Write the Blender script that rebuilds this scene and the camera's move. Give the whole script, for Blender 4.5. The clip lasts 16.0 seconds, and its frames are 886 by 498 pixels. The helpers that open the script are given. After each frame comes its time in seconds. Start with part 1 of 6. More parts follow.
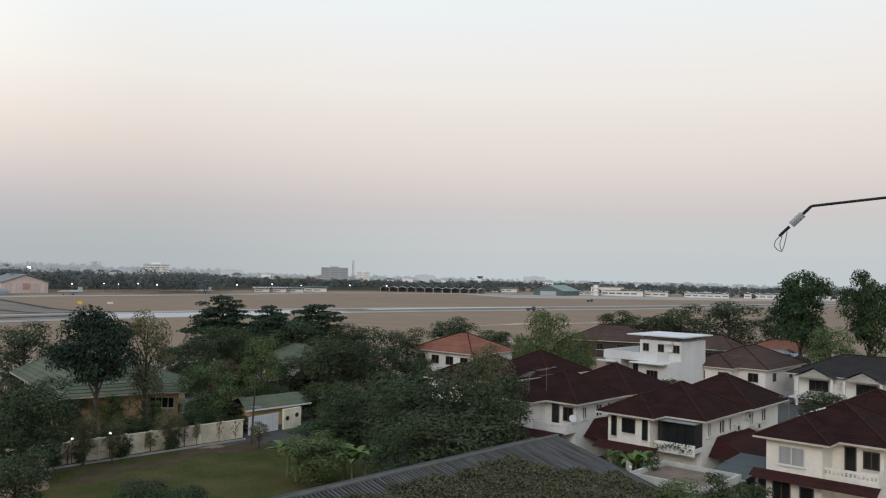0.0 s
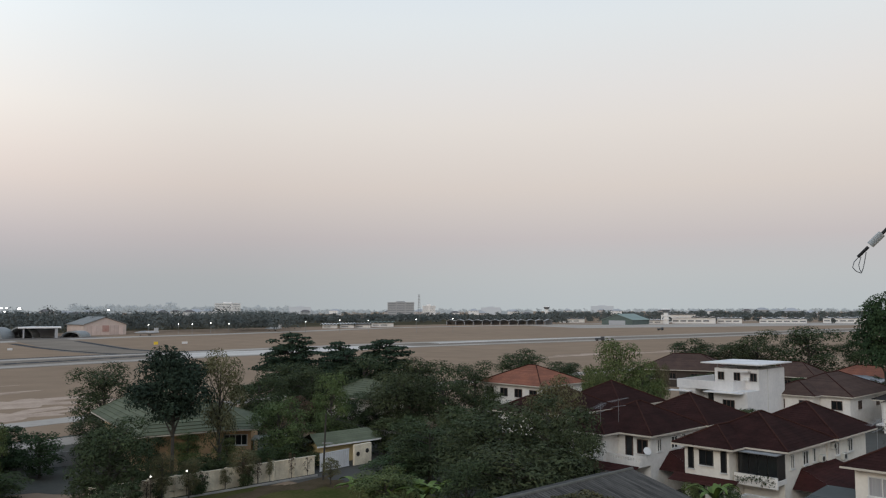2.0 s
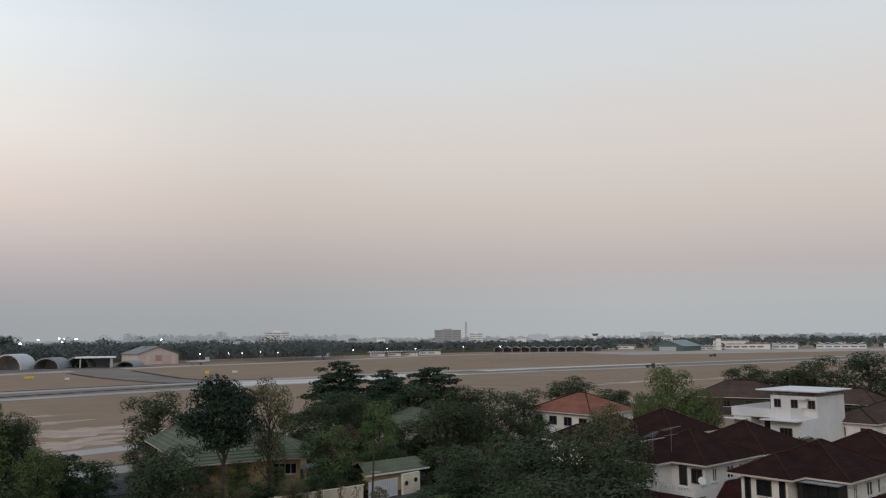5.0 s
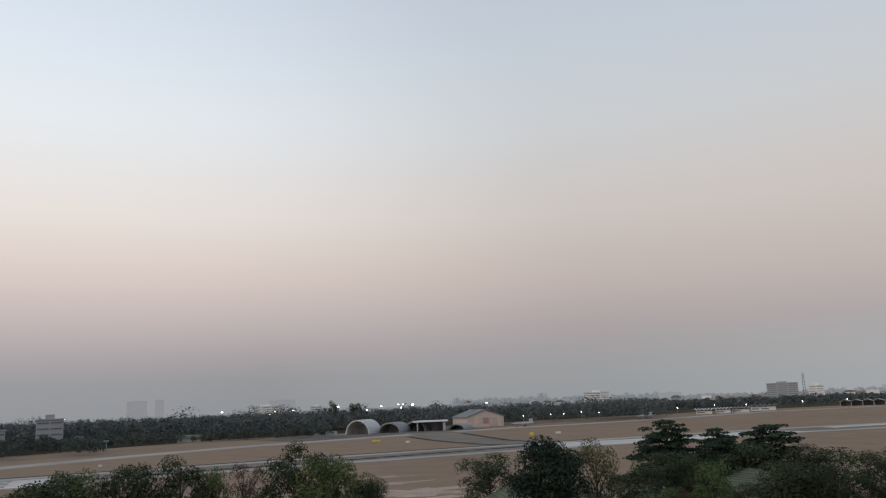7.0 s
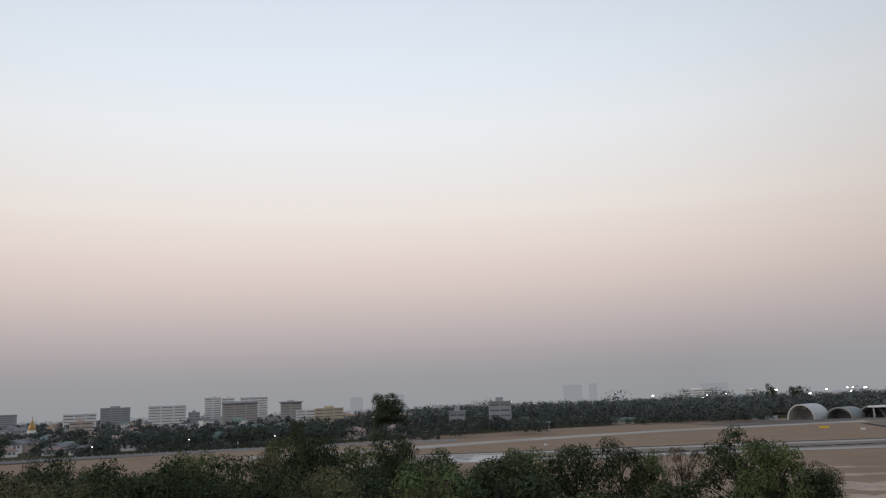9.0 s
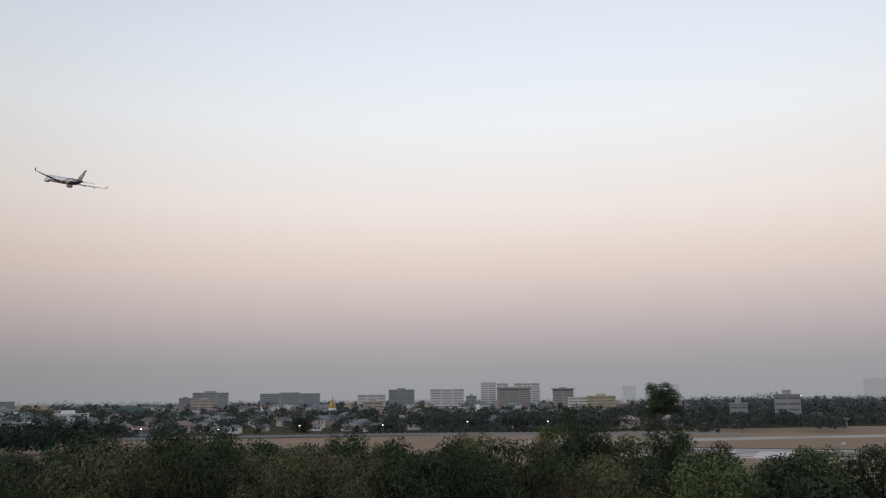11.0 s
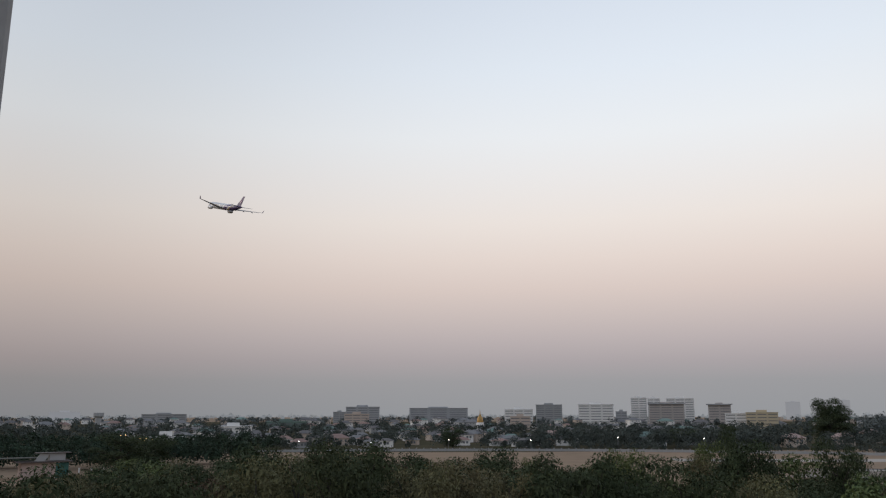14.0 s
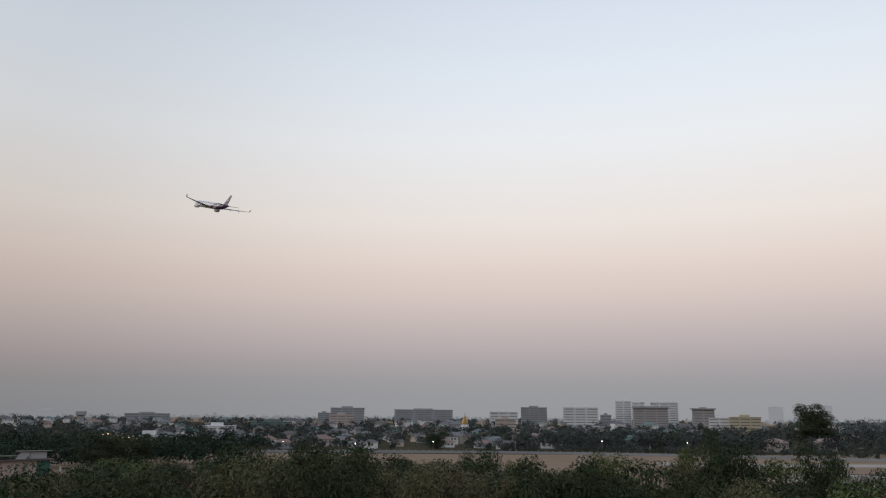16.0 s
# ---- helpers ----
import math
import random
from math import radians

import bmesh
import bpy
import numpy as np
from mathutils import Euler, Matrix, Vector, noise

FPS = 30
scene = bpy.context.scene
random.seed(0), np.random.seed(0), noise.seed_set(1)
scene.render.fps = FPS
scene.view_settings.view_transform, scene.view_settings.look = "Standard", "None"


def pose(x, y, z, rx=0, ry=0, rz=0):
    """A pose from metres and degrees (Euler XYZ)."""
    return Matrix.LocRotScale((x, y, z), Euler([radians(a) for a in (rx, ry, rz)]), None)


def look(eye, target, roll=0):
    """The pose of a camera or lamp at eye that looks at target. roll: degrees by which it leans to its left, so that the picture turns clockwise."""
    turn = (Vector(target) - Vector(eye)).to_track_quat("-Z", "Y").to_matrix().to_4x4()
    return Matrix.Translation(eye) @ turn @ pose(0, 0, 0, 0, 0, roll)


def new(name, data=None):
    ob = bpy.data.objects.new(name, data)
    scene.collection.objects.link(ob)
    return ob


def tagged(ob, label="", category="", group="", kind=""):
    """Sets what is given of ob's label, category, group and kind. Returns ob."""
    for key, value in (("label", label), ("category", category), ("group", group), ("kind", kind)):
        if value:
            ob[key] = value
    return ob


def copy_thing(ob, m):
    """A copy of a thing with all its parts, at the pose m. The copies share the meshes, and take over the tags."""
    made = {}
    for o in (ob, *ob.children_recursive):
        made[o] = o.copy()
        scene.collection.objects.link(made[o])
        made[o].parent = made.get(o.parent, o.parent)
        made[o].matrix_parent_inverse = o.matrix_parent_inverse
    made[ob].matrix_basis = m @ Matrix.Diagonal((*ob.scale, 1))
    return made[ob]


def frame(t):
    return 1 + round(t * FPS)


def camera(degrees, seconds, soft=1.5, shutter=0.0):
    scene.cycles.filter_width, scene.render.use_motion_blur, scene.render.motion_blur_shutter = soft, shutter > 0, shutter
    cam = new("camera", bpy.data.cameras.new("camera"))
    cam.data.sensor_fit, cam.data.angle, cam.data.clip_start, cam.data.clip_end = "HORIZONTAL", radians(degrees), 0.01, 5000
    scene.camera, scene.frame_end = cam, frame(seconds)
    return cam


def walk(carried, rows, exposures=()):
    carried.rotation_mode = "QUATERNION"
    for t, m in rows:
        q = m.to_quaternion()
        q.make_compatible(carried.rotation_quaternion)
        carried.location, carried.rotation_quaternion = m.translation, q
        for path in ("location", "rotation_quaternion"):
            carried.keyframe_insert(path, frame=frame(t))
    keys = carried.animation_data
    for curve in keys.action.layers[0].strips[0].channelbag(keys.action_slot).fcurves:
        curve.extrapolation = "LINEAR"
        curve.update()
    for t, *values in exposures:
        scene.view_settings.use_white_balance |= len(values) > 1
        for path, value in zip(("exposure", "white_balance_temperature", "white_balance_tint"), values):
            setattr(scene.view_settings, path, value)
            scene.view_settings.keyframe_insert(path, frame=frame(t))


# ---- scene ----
cam = camera(57.86, 16.0, soft=1.2)
# seconds, then the turn in degrees about x, y and z
PATH = [
    (0.0, 91.98, -1.35, -0.00),
    (0.5, 92.33, -1.23, 1.20),
    (1.0, 92.98, -1.02, 1.42),
    (1.5, 94.02, -0.50, 3.32),
    (2.0, 94.26, 0.15, 4.70),
    (2.5, 95.03, 0.21, 4.67),
    (3.0, 95.34, 0.37, 5.04),
    (5.5, 96.57, 0.70, 10.78),
    (6.0, 97.18, 1.03, 16.16),
    (6.5, 99.15, 1.97, 23.82),
    (7.0, 100.96, 2.36, 30.37),
    (7.5, 100.58, 2.30, 39.16),
    (8.0, 100.62, 1.94, 45.43),
    (8.5, 101.01, 2.02, 53.89),
    (9.0, 101.01, 2.21, 59.97),
    (9.5, 100.44, 1.79, 66.51),
    (10.0, 100.45, 1.37, 71.32),
    (12.5, 101.19, -0.59, 88.77),
    (13.0, 101.61, -0.70, 90.93),
    (13.5, 101.65, 0.21, 90.09),
    (14.0, 101.64, 0.08, 89.19),
    (14.5, 101.72, -0.58, 89.24),
    (15.0, 101.65, -0.85, 89.46),
    (15.5, 101.73, -0.40, 88.32),
    (16.0, 101.77, -0.46, 88.14),
]
walk(cam, [(t, pose(0.0, 0.0, 17.0, *r)) for t, *r in PATH], exposures=[(0.0, 0.53, 6330, 7), (1.5, 0.37, 6350, 8), (3.0, 0.33, 6370, 9), (5.5, 0.15, 6420, 10), (6.5, 0.15, 6430, 11), (7.0, -0.03, 6440, 11), (7.5, -0.10, 6450, 11), (8.0, 0.00, 6470, 11), (8.5, 0.02, 6480, 11), (9.0, -0.01, 6500, 12), (10.0, 0.04, 6500, 12), (12.5, 0.02, 6500, 12), (16.0, -0.01, 6500, 12)])


# ---- world and sun ----
def srgb(r, g, b):
    return tuple((c / 255 / 12.92 if c < 10 else ((c / 255 + 0.055) / 1.055) ** 2.4) for c in (r, g, b))


def build_world():
    world = bpy.data.worlds.new("dusk_sky")
    scene.world = world
    world.use_nodes = True
    nt = world.node_tree
    nt.nodes.clear()
    out = nt.nodes.new("ShaderNodeOutputWorld")
    bg = nt.nodes.new("ShaderNodeBackground")
    coord = nt.nodes.new("ShaderNodeTexCoord")
    sky = nt.nodes.new("ShaderNodeTexSky")
    sky.sky_type, sky.sun_disc = "NISHITA", False
    sky.sun_elevation, sky.sun_rotation = radians(4), radians(200)
    sky.dust_density = 4.0
    # elevation in degrees, then the colour of the sky there: to the west, and over the airport in the north
    west = [(-8, 147, 151, 154), (0, 148, 151, 154), (2.2, 153, 154, 157), (3.6, 167, 161, 164), (5.1, 182, 173, 174), (8.7, 214, 199, 192), (10.8, 225, 212, 204),
            (13.4, 233, 225, 218), (19.4, 234, 238, 240), (24, 227, 236, 244), (34, 212, 224, 239), (60, 172, 191, 218)]
    north = [(-8, 186, 192, 194), (0, 188, 193, 195), (2.3, 192, 194, 195), (3.8, 194, 191, 193), (4.9, 199, 190, 191), (8.5, 219, 206, 199), (12.8, 230, 220, 213),
             (15.1, 231, 224, 220), (20, 229, 231, 232), (24, 223, 230, 238), (34, 206, 218, 235), (60, 172, 191, 218)]
    ramps = []
    for stops in (west, north):
        ramp = nt.nodes.new("ShaderNodeValToRGB")
        ramps.append(ramp)
        el = ramp.color_ramp.elements
        while len(el) < len(stops):
            el.new(0.5)
        for e, (deg, *c) in zip(el, stops):
            e.position = 0.5 + 0.5 * math.sin(radians(deg))
            e.color = (*srgb(*c), 1)
    half = nt.nodes.new("ShaderNodeMath")
    half.operation = "MULTIPLY_ADD"
    half.inputs[1].default_value = half.inputs[2].default_value = 0.5
    mix = nt.nodes.new("ShaderNodeMix")
    mix.data_type, mix.blend_type = "RGBA", "ADD"
    mix.inputs[0].default_value = 0.02
    up = nt.nodes.new("ShaderNodeSeparateXYZ")
    nt.links.new(coord.outputs["Generated"], up.inputs[0])
    nt.links.new(up.outputs["Z"], half.inputs[0])
    away = nt.nodes.new("ShaderNodeVectorMath")
    away.operation = "DOT_PRODUCT"
    away.inputs[1].default_value = (math.sin(radians(30)), math.cos(radians(30)), 0.0)
    nt.links.new(coord.outputs["Generated"], away.inputs[0])
    share = nt.nodes.new("ShaderNodeMapRange")
    share.inputs[1].default_value, share.inputs[2].default_value = 0.3, 0.9
    nt.links.new(away.outputs["Value"], share.inputs[0])
    both = nt.nodes.new("ShaderNodeMix")
    both.data_type = "RGBA"
    nt.links.new(share.outputs[0], both.inputs[0])
    for ramp, k in zip(ramps, (6, 7)):
        nt.links.new(half.outputs[0], ramp.inputs[0])
        nt.links.new(ramp.outputs[0], both.inputs[k])
    nt.links.new(both.outputs[2], mix.inputs[6])
    nt.links.new(sky.outputs[0], mix.inputs[7])
    # brightest towards the north-west
    side = nt.nodes.new("ShaderNodeVectorMath")
    side.operation = "DOT_PRODUCT"
    side.inputs[1].default_value = (-math.sin(radians(69)), math.cos(radians(69)), 0.0)
    nt.links.new(coord.outputs["Generated"], side.inputs[0])
    level = nt.nodes.new("ShaderNodeMapRange")
    level.interpolation_type = "SMOOTHSTEP"
    level.inputs[1].default_value, level.inputs[2].default_value = 0.62, 1.0
    level.inputs[3].default_value, level.inputs[4].default_value = 0.74, 1.0
    nt.links.new(side.outputs["Value"], level.inputs[0])
    nt.links.new(level.outputs[0], bg.inputs[1])
    nt.links.new(mix.outputs[2], bg.inputs[0])
    nt.links.new(bg.outputs[0], out.inputs[0])


build_world()
sun_data = bpy.data.lights.new("sun", "SUN")
sun_data.energy, sun_data.angle, sun_data.color = 0.55, radians(20), (1.0, 0.93, 0.85)
sun = new("sun", sun_data)
sun.matrix_world = look((-40, -120, 60), (0, 0, 0))


# ---- materials ----
MATS = {}


def mat(name, c1, c2=None, scale=1.0, rough=0.8, bump=0.0, metal=0.0, fine=8.0, island=0.0, obj=0.0, emit=0.0, spec=0.5, stretch=None):
    """Two-scale noise between two colours, with relief; island and obj vary the value per piece and per thing."""
    if name in MATS:
        return MATS[name]
    m = bpy.data.materials.new(name)
    m.use_nodes = True
    nt = m.node_tree
    b = nt.nodes["Principled BSDF"]
    b.inputs["Roughness"].default_value, b.inputs["Metallic"].default_value = rough, metal
    b.inputs["Specular IOR Level"].default_value = spec
    coord = nt.nodes.new("ShaderNodeTexCoord")
    n1, n2 = nt.nodes.new("ShaderNodeTexNoise"), nt.nodes.new("ShaderNodeTexNoise")
    n1.inputs["Scale"].default_value, n2.inputs["Scale"].default_value = scale, scale * fine
    n1.inputs["Detail"].default_value = 5
    add = nt.nodes.new("ShaderNodeMath")
    add.operation = "MULTIPLY_ADD"
    add.inputs[1].default_value = 0.45
    ramp = nt.nodes.new("ShaderNodeValToRGB")
    ramp.color_ramp.elements[0].position, ramp.color_ramp.elements[1].position = 0.45, 0.95
    ramp.color_ramp.elements[0].color = (*c1, 1)
    ramp.color_ramp.elements[1].color = (*(c2 or [c * 0.75 for c in c1]), 1)
    place = coord.outputs["Object"]
    if stretch:
        mp = nt.nodes.new("ShaderNodeMapping")
        mp.inputs["Scale"].default_value = stretch
        nt.links.new(place, mp.inputs["Vector"])
        place = mp.outputs[0]
    for n in (n1, n2):
        nt.links.new(place, n.inputs["Vector"])
    nt.links.new(n2.outputs[0], add.inputs[0])
    nt.links.new(n1.outputs[0], add.inputs[2])
    nt.links.new(add.outputs[0], ramp.inputs[0])
    col = ramp.outputs[0]
    if island or obj:
        hsv = nt.nodes.new("ShaderNodeHueSaturation")
        spread = nt.nodes.new("ShaderNodeMapRange")
        spread.inputs[3].default_value, spread.inputs[4].default_value = 1 - (island or obj), 1 + (island or obj)
        if island:
            geo = nt.nodes.new("ShaderNodeNewGeometry")
            nt.links.new(geo.outputs["Random Per Island"], spread.inputs[0])
        else:
            info = nt.nodes.new("ShaderNodeObjectInfo")
            nt.links.new(info.outputs["Random"], spread.inputs[0])
        nt.links.new(spread.outputs[0], hsv.inputs["Value"])
        nt.links.new(col, hsv.inputs["Color"])
        col = hsv.outputs[0]
        if island and obj:
            info = nt.nodes.new("ShaderNodeObjectInfo")
            hue = nt.nodes.new("ShaderNodeMapRange")
            hue.inputs[3].default_value, hue.inputs[4].default_value = 0.5 - obj * 0.12, 0.5 + obj * 0.06
            nt.links.new(info.outputs["Random"], hue.inputs[0])
            nt.links.new(hue.outputs[0], hsv.inputs["Hue"])
    nt.links.new(col, b.inputs["Base Color"])
    if bump:
        bp = nt.nodes.new("ShaderNodeBump")
        bp.inputs["Strength"].default_value, bp.inputs["Distance"].default_value = bump, 0.05
        nt.links.new(add.outputs[0], bp.inputs["Height"])
        nt.links.new(bp.outputs[0], b.inputs["Normal"])
    if emit:
        b.inputs["Emission Color"].default_value = (*c1, 1)
        b.inputs["Emission Strength"].default_value = emit
    MATS[name] = m
    return m


LEAF = {
    "dark": mat("leaf_dark", (0.068, 0.087, 0.042), (0.034, 0.049, 0.026), 0.5, 0.75, spec=0.1, island=0.34, obj=0.2),
    "light": mat("leaf_light", (0.128, 0.160, 0.062), (0.070, 0.098, 0.040), 0.5, 0.7, spec=0.1, island=0.4, obj=0.2),
    "airy": mat("leaf_olive", (0.160, 0.146, 0.072), (0.096, 0.100, 0.054), 0.5, 0.75, spec=0.1, island=0.4, obj=0.2),
    "tier": mat("leaf_bluegreen", (0.040, 0.062, 0.038), (0.020, 0.036, 0.024), 0.5, 0.75, spec=0.1, island=0.4, obj=0.1),
    "shrub": mat("leaf_shrub", (0.066, 0.092, 0.040), (0.036, 0.054, 0.025), 0.6, 0.75, spec=0.1, island=0.34, obj=0.35),
    "tall": mat("leaf_tall", (0.052, 0.080, 0.036), (0.028, 0.048, 0.024), 0.5, 0.75, spec=0.1, island=0.34, obj=0.2),
    "high": mat("leaf_deep", (0.036, 0.054, 0.034), (0.020, 0.032, 0.022), 0.5, 0.75, spec=0.1, island=0.34, obj=0.2),
    "dead": mat("leaf_dry", (0.150, 0.100, 0.070), (0.090, 0.066, 0.050), 0.5, 0.85, spec=0.05, island=0.35),
    "banana": mat("leaf_banana", (0.150, 0.215, 0.055), (0.095, 0.150, 0.040), 1.0, 0.6, spec=0.2, island=0.3),
    # edge and far trees: distance haze put into greyer, paler leaf colours
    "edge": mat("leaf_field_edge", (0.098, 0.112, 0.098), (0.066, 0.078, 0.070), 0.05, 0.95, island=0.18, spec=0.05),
    "far": mat("leaf_hazed", (0.138, 0.154, 0.148), (0.104, 0.118, 0.114), 0.02, 0.95, island=0.10, spec=0.05),
}
BARK = mat("bark", (0.066, 0.058, 0.048), (0.040, 0.035, 0.030), 2.0, 0.9, 0.4)
WHITE = mat("white_render", (0.83, 0.81, 0.77), (0.66, 0.63, 0.59), 0.35, 0.85, 0.1)
CREAM = mat("cream_render", (0.84, 0.80, 0.72), (0.68, 0.64, 0.57), 0.35, 0.85, 0.1)
PEACH = mat("peach_render", (0.70, 0.48, 0.28), (0.60, 0.40, 0.24), 0.35, 0.85, 0.1)
MAROON = mat("maroon_tile", (0.038, 0.0172, 0.0158), (0.022, 0.0112, 0.0104), 0.6, 0.95, 0.3, island=0.12, spec=0.05)
MAROON_LOW = mat("maroon_skirt_tile", (0.060, 0.0215, 0.0195), (0.034, 0.0145, 0.0130), 0.6, 0.9, 0.3, island=0.12, spec=0.1)
MAROON_CAP = mat("maroon_ridge_cap", (0.064, 0.031, 0.026), (0.038, 0.019, 0.016), 0.8, 0.95, spec=0.03)
BROWN = mat("brown_tile", (0.100, 0.066, 0.054), (0.068, 0.047, 0.041), 0.6, 0.9, 0.3, island=0.12, spec=0.05)
BLACKT = mat("charcoal_tile", (0.038, 0.033, 0.031), (0.025, 0.022, 0.021), 0.6, 0.9, 0.3, island=0.12, spec=0.2)
ORANGE = mat("terracotta_tile", (0.27, 0.105, 0.062), (0.18, 0.075, 0.05), 0.7, 0.9, 0.3, island=0.15, spec=0.2)
GREENT = mat("sage_tile", (0.135, 0.150, 0.100), (0.100, 0.112, 0.076), 0.5, 0.85, 0.3, island=0.1, spec=0.1)
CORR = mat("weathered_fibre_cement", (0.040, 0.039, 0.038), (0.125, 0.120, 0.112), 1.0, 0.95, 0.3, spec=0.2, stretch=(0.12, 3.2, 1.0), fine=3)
# near-black furrow sheet: shade of the corrugation put into the colour
VALLEY = mat("fibre_cement_furrow_shade", (0.012, 0.012, 0.011), (0.040, 0.038, 0.034), 1.0, 0.95, 0.3, spec=0.1, stretch=(0.12, 3.2, 1.0), fine=3)
GLASS = mat("dark_window_glass", (0.012, 0.014, 0.016), (0.02, 0.022, 0.024), 1.0, 0.12)
FRAMEM = mat("window_frame_brown", (0.10, 0.06, 0.045), (0.07, 0.045, 0.035), 3.0, 0.6)
WFRAME = mat("window_frame_white", (0.7, 0.7, 0.68), (0.6, 0.6, 0.58), 3.0, 0.6)
METAL = mat("galvanised_metal", (0.32, 0.33, 0.34), (0.24, 0.25, 0.26), 2.0, 0.5, metal=0.6)
DARKM = mat("dark_metal", (0.035, 0.032, 0.03), (0.025, 0.022, 0.02), 4.0, 0.5, metal=0.3)
CONC = mat("concrete", (0.36, 0.35, 0.33), (0.26, 0.25, 0.24), 0.4, 0.9, 0.15)
ASPH = mat("asphalt", (0.205, 0.182, 0.160), (0.140, 0.126, 0.112), 0.05, 0.95, 0.1, fine=20, spec=0.0)
PALECONC = mat("pale_runway_concrete", (0.47, 0.425, 0.375), (0.33, 0.30, 0.265), 0.04, 0.95, fine=20, spec=0.0)
RUBBER = mat("rubber_marks", (0.06, 0.06, 0.065), (0.10, 0.10, 0.10), 0.1, 0.9, fine=15, spec=0.0)
PAINT = mat("white_paint", (0.7, 0.7, 0.7), (0.55, 0.55, 0.55), 0.3, 0.7)
SIGNY = mat("yellow_sign", (0.75, 0.55, 0.05), (0.65, 0.45, 0.04), 1.0, 0.5)
LAMPM = mat("lamp_glow", (1.0, 0.98, 0.92), (1, 1, 1), 1.0, 0.5, emit=9.0)
LAMPW = mat("warm_lamp_glow", (1.0, 0.62, 0.25), (1, 0.7, 0.3), 1.0, 0.5, emit=5.0)


# ---- mesh helpers ----
def part(name, bm, material, parent=None, label="", smooth=False):
    me = bpy.data.meshes.new(name)
    bm.normal_update()
    bm.to_mesh(me)
    bm.free()
    for mm in (material if isinstance(material, (list, tuple)) else (material,)):
        me.materials.append(mm)
    if smooth:
        for p in me.polygons:
            p.use_smooth = True
    ob = new(name, me)
    if parent is not None:
        ob.parent = parent
    if label:
        tagged(ob, label)
    return ob


def thing(name, m, label, category, group="", kind=""):
    ob = new(name)
    ob.empty_display_size = 0.3
    ob.matrix_basis = m
    return tagged(ob, label, category, group, kind)


def box(bm, x0, x1, y0, y1, z0, z1, bev=0.0):
    vs = [bm.verts.new(p) for p in ((x0, y0, z0), (x1, y0, z0), (x1, y1, z0), (x0, y1, z0), (x0, y0, z1), (x1, y0, z1), (x1, y1, z1), (x0, y1, z1))]
    fs = [bm.faces.new([vs[i] for i in q]) for q in ((3, 2, 1, 0), (4, 5, 6, 7), (0, 1, 5, 4), (1, 2, 6, 5), (2, 3, 7, 6), (3, 0, 4, 7))]
    if bev:
        bmesh.ops.bevel(bm, geom=list({e for f in fs for e in f.edges}), offset=bev, segments=1, affect="EDGES")
    return bm


def boxes(*rows, bev=0.0):
    bm = bmesh.new()
    for r in rows:
        box(bm, *r, bev=bev)
    return bm


def rod(bm, a, b, r0, r1=None, n=8, caps=True):
    a, b = Vector(a), Vector(b)
    r1 = r0 if r1 is None else r1
    q = (b - a).to_track_quat("Z", "Y")
    ra, rb = [], []
    for i in range(n):
        d = q @ Vector((math.cos(i * math.tau / n), math.sin(i * math.tau / n), 0))
        ra.append(bm.verts.new(a + d * r0))
        rb.append(bm.verts.new(b + d * r1))
    for i in range(n):
        bm.faces.new((ra[i], ra[(i + 1) % n], rb[(i + 1) % n], rb[i]))
    if caps:
        bm.faces.new(ra[::-1])
        bm.faces.new(rb)
    return bm


def rods(*rows, n=8):
    bm = bmesh.new()
    for r in rows:
        rod(bm, *r, n=n)
    return bm


def polar(az, d, z=0.0):
    """A place d metres from the viewpoint, az degrees to the left of straight ahead."""
    return Vector((-d * math.sin(radians(az)), d * math.cos(radians(az)), z))


def facing(az, d, turn=0.0, z=0.0):
    """A pose there whose -y side looks back at the viewpoint."""
    p = polar(az, d, z)
    return pose(p.x, p.y, p.z, 0, 0, az + turn)


# ---- ground ----
def ground_material():
    m = bpy.data.materials.new("ground_dry_grass")
    m.use_nodes = True
    nt = m.node_tree
    b = nt.nodes["Principled BSDF"]
    b.inputs["Roughness"].default_value = 0.95
    b.inputs["Specular IOR Level"].default_value = 0.05
    coord = nt.nodes.new("ShaderNodeTexCoord")
    big, mid, fine = (nt.nodes.new("ShaderNodeTexNoise") for _ in range(3))
    for n, s, det in ((big, 0.012, 3), (mid, 0.09, 5), (fine, 1.6, 6)):
        n.inputs["Scale"].default_value, n.inputs["Detail"].default_value = s, det
        nt.links.new(coord.outputs["Object"], n.inputs["Vector"])
    mix = nt.nodes.new("ShaderNodeMix")
    mix.data_type = "RGBA"
    # both grass browns are lightened a step in place of haze over the field
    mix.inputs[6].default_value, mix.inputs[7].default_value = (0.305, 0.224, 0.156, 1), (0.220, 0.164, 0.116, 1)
    nt.links.new(big.outputs[0], mix.inputs[0])
    mix2 = nt.nodes.new("ShaderNodeMix")
    mix2.data_type, mix2.blend_type = "RGBA", "MULTIPLY"
    ramp = nt.nodes.new("ShaderNodeValToRGB")
    ramp.color_ramp.elements[0].color, ramp.color_ramp.elements[1].color = (0.72, 0.72, 0.72, 1), (1.15, 1.12, 1.1, 1)
    add = nt.nodes.new("ShaderNodeMath")
    add.operation = "MULTIPLY_ADD"
    add.inputs[1].default_value = 0.4
    nt.links.new(fine.outputs[0], add.inputs[0])
    nt.links.new(mid.outputs[0], add.inputs[2])
    nt.links.new(add.outputs[0], ramp.inputs[0])
    mix2.inputs[0].default_value = 1.0
    nt.links.new(mix.outputs[2], mix2.inputs[6])
    nt.links.new(ramp.outputs[0], mix2.inputs[7])
    nt.links.new(mix2.outputs[2], b.inputs["Base Color"])
    return m


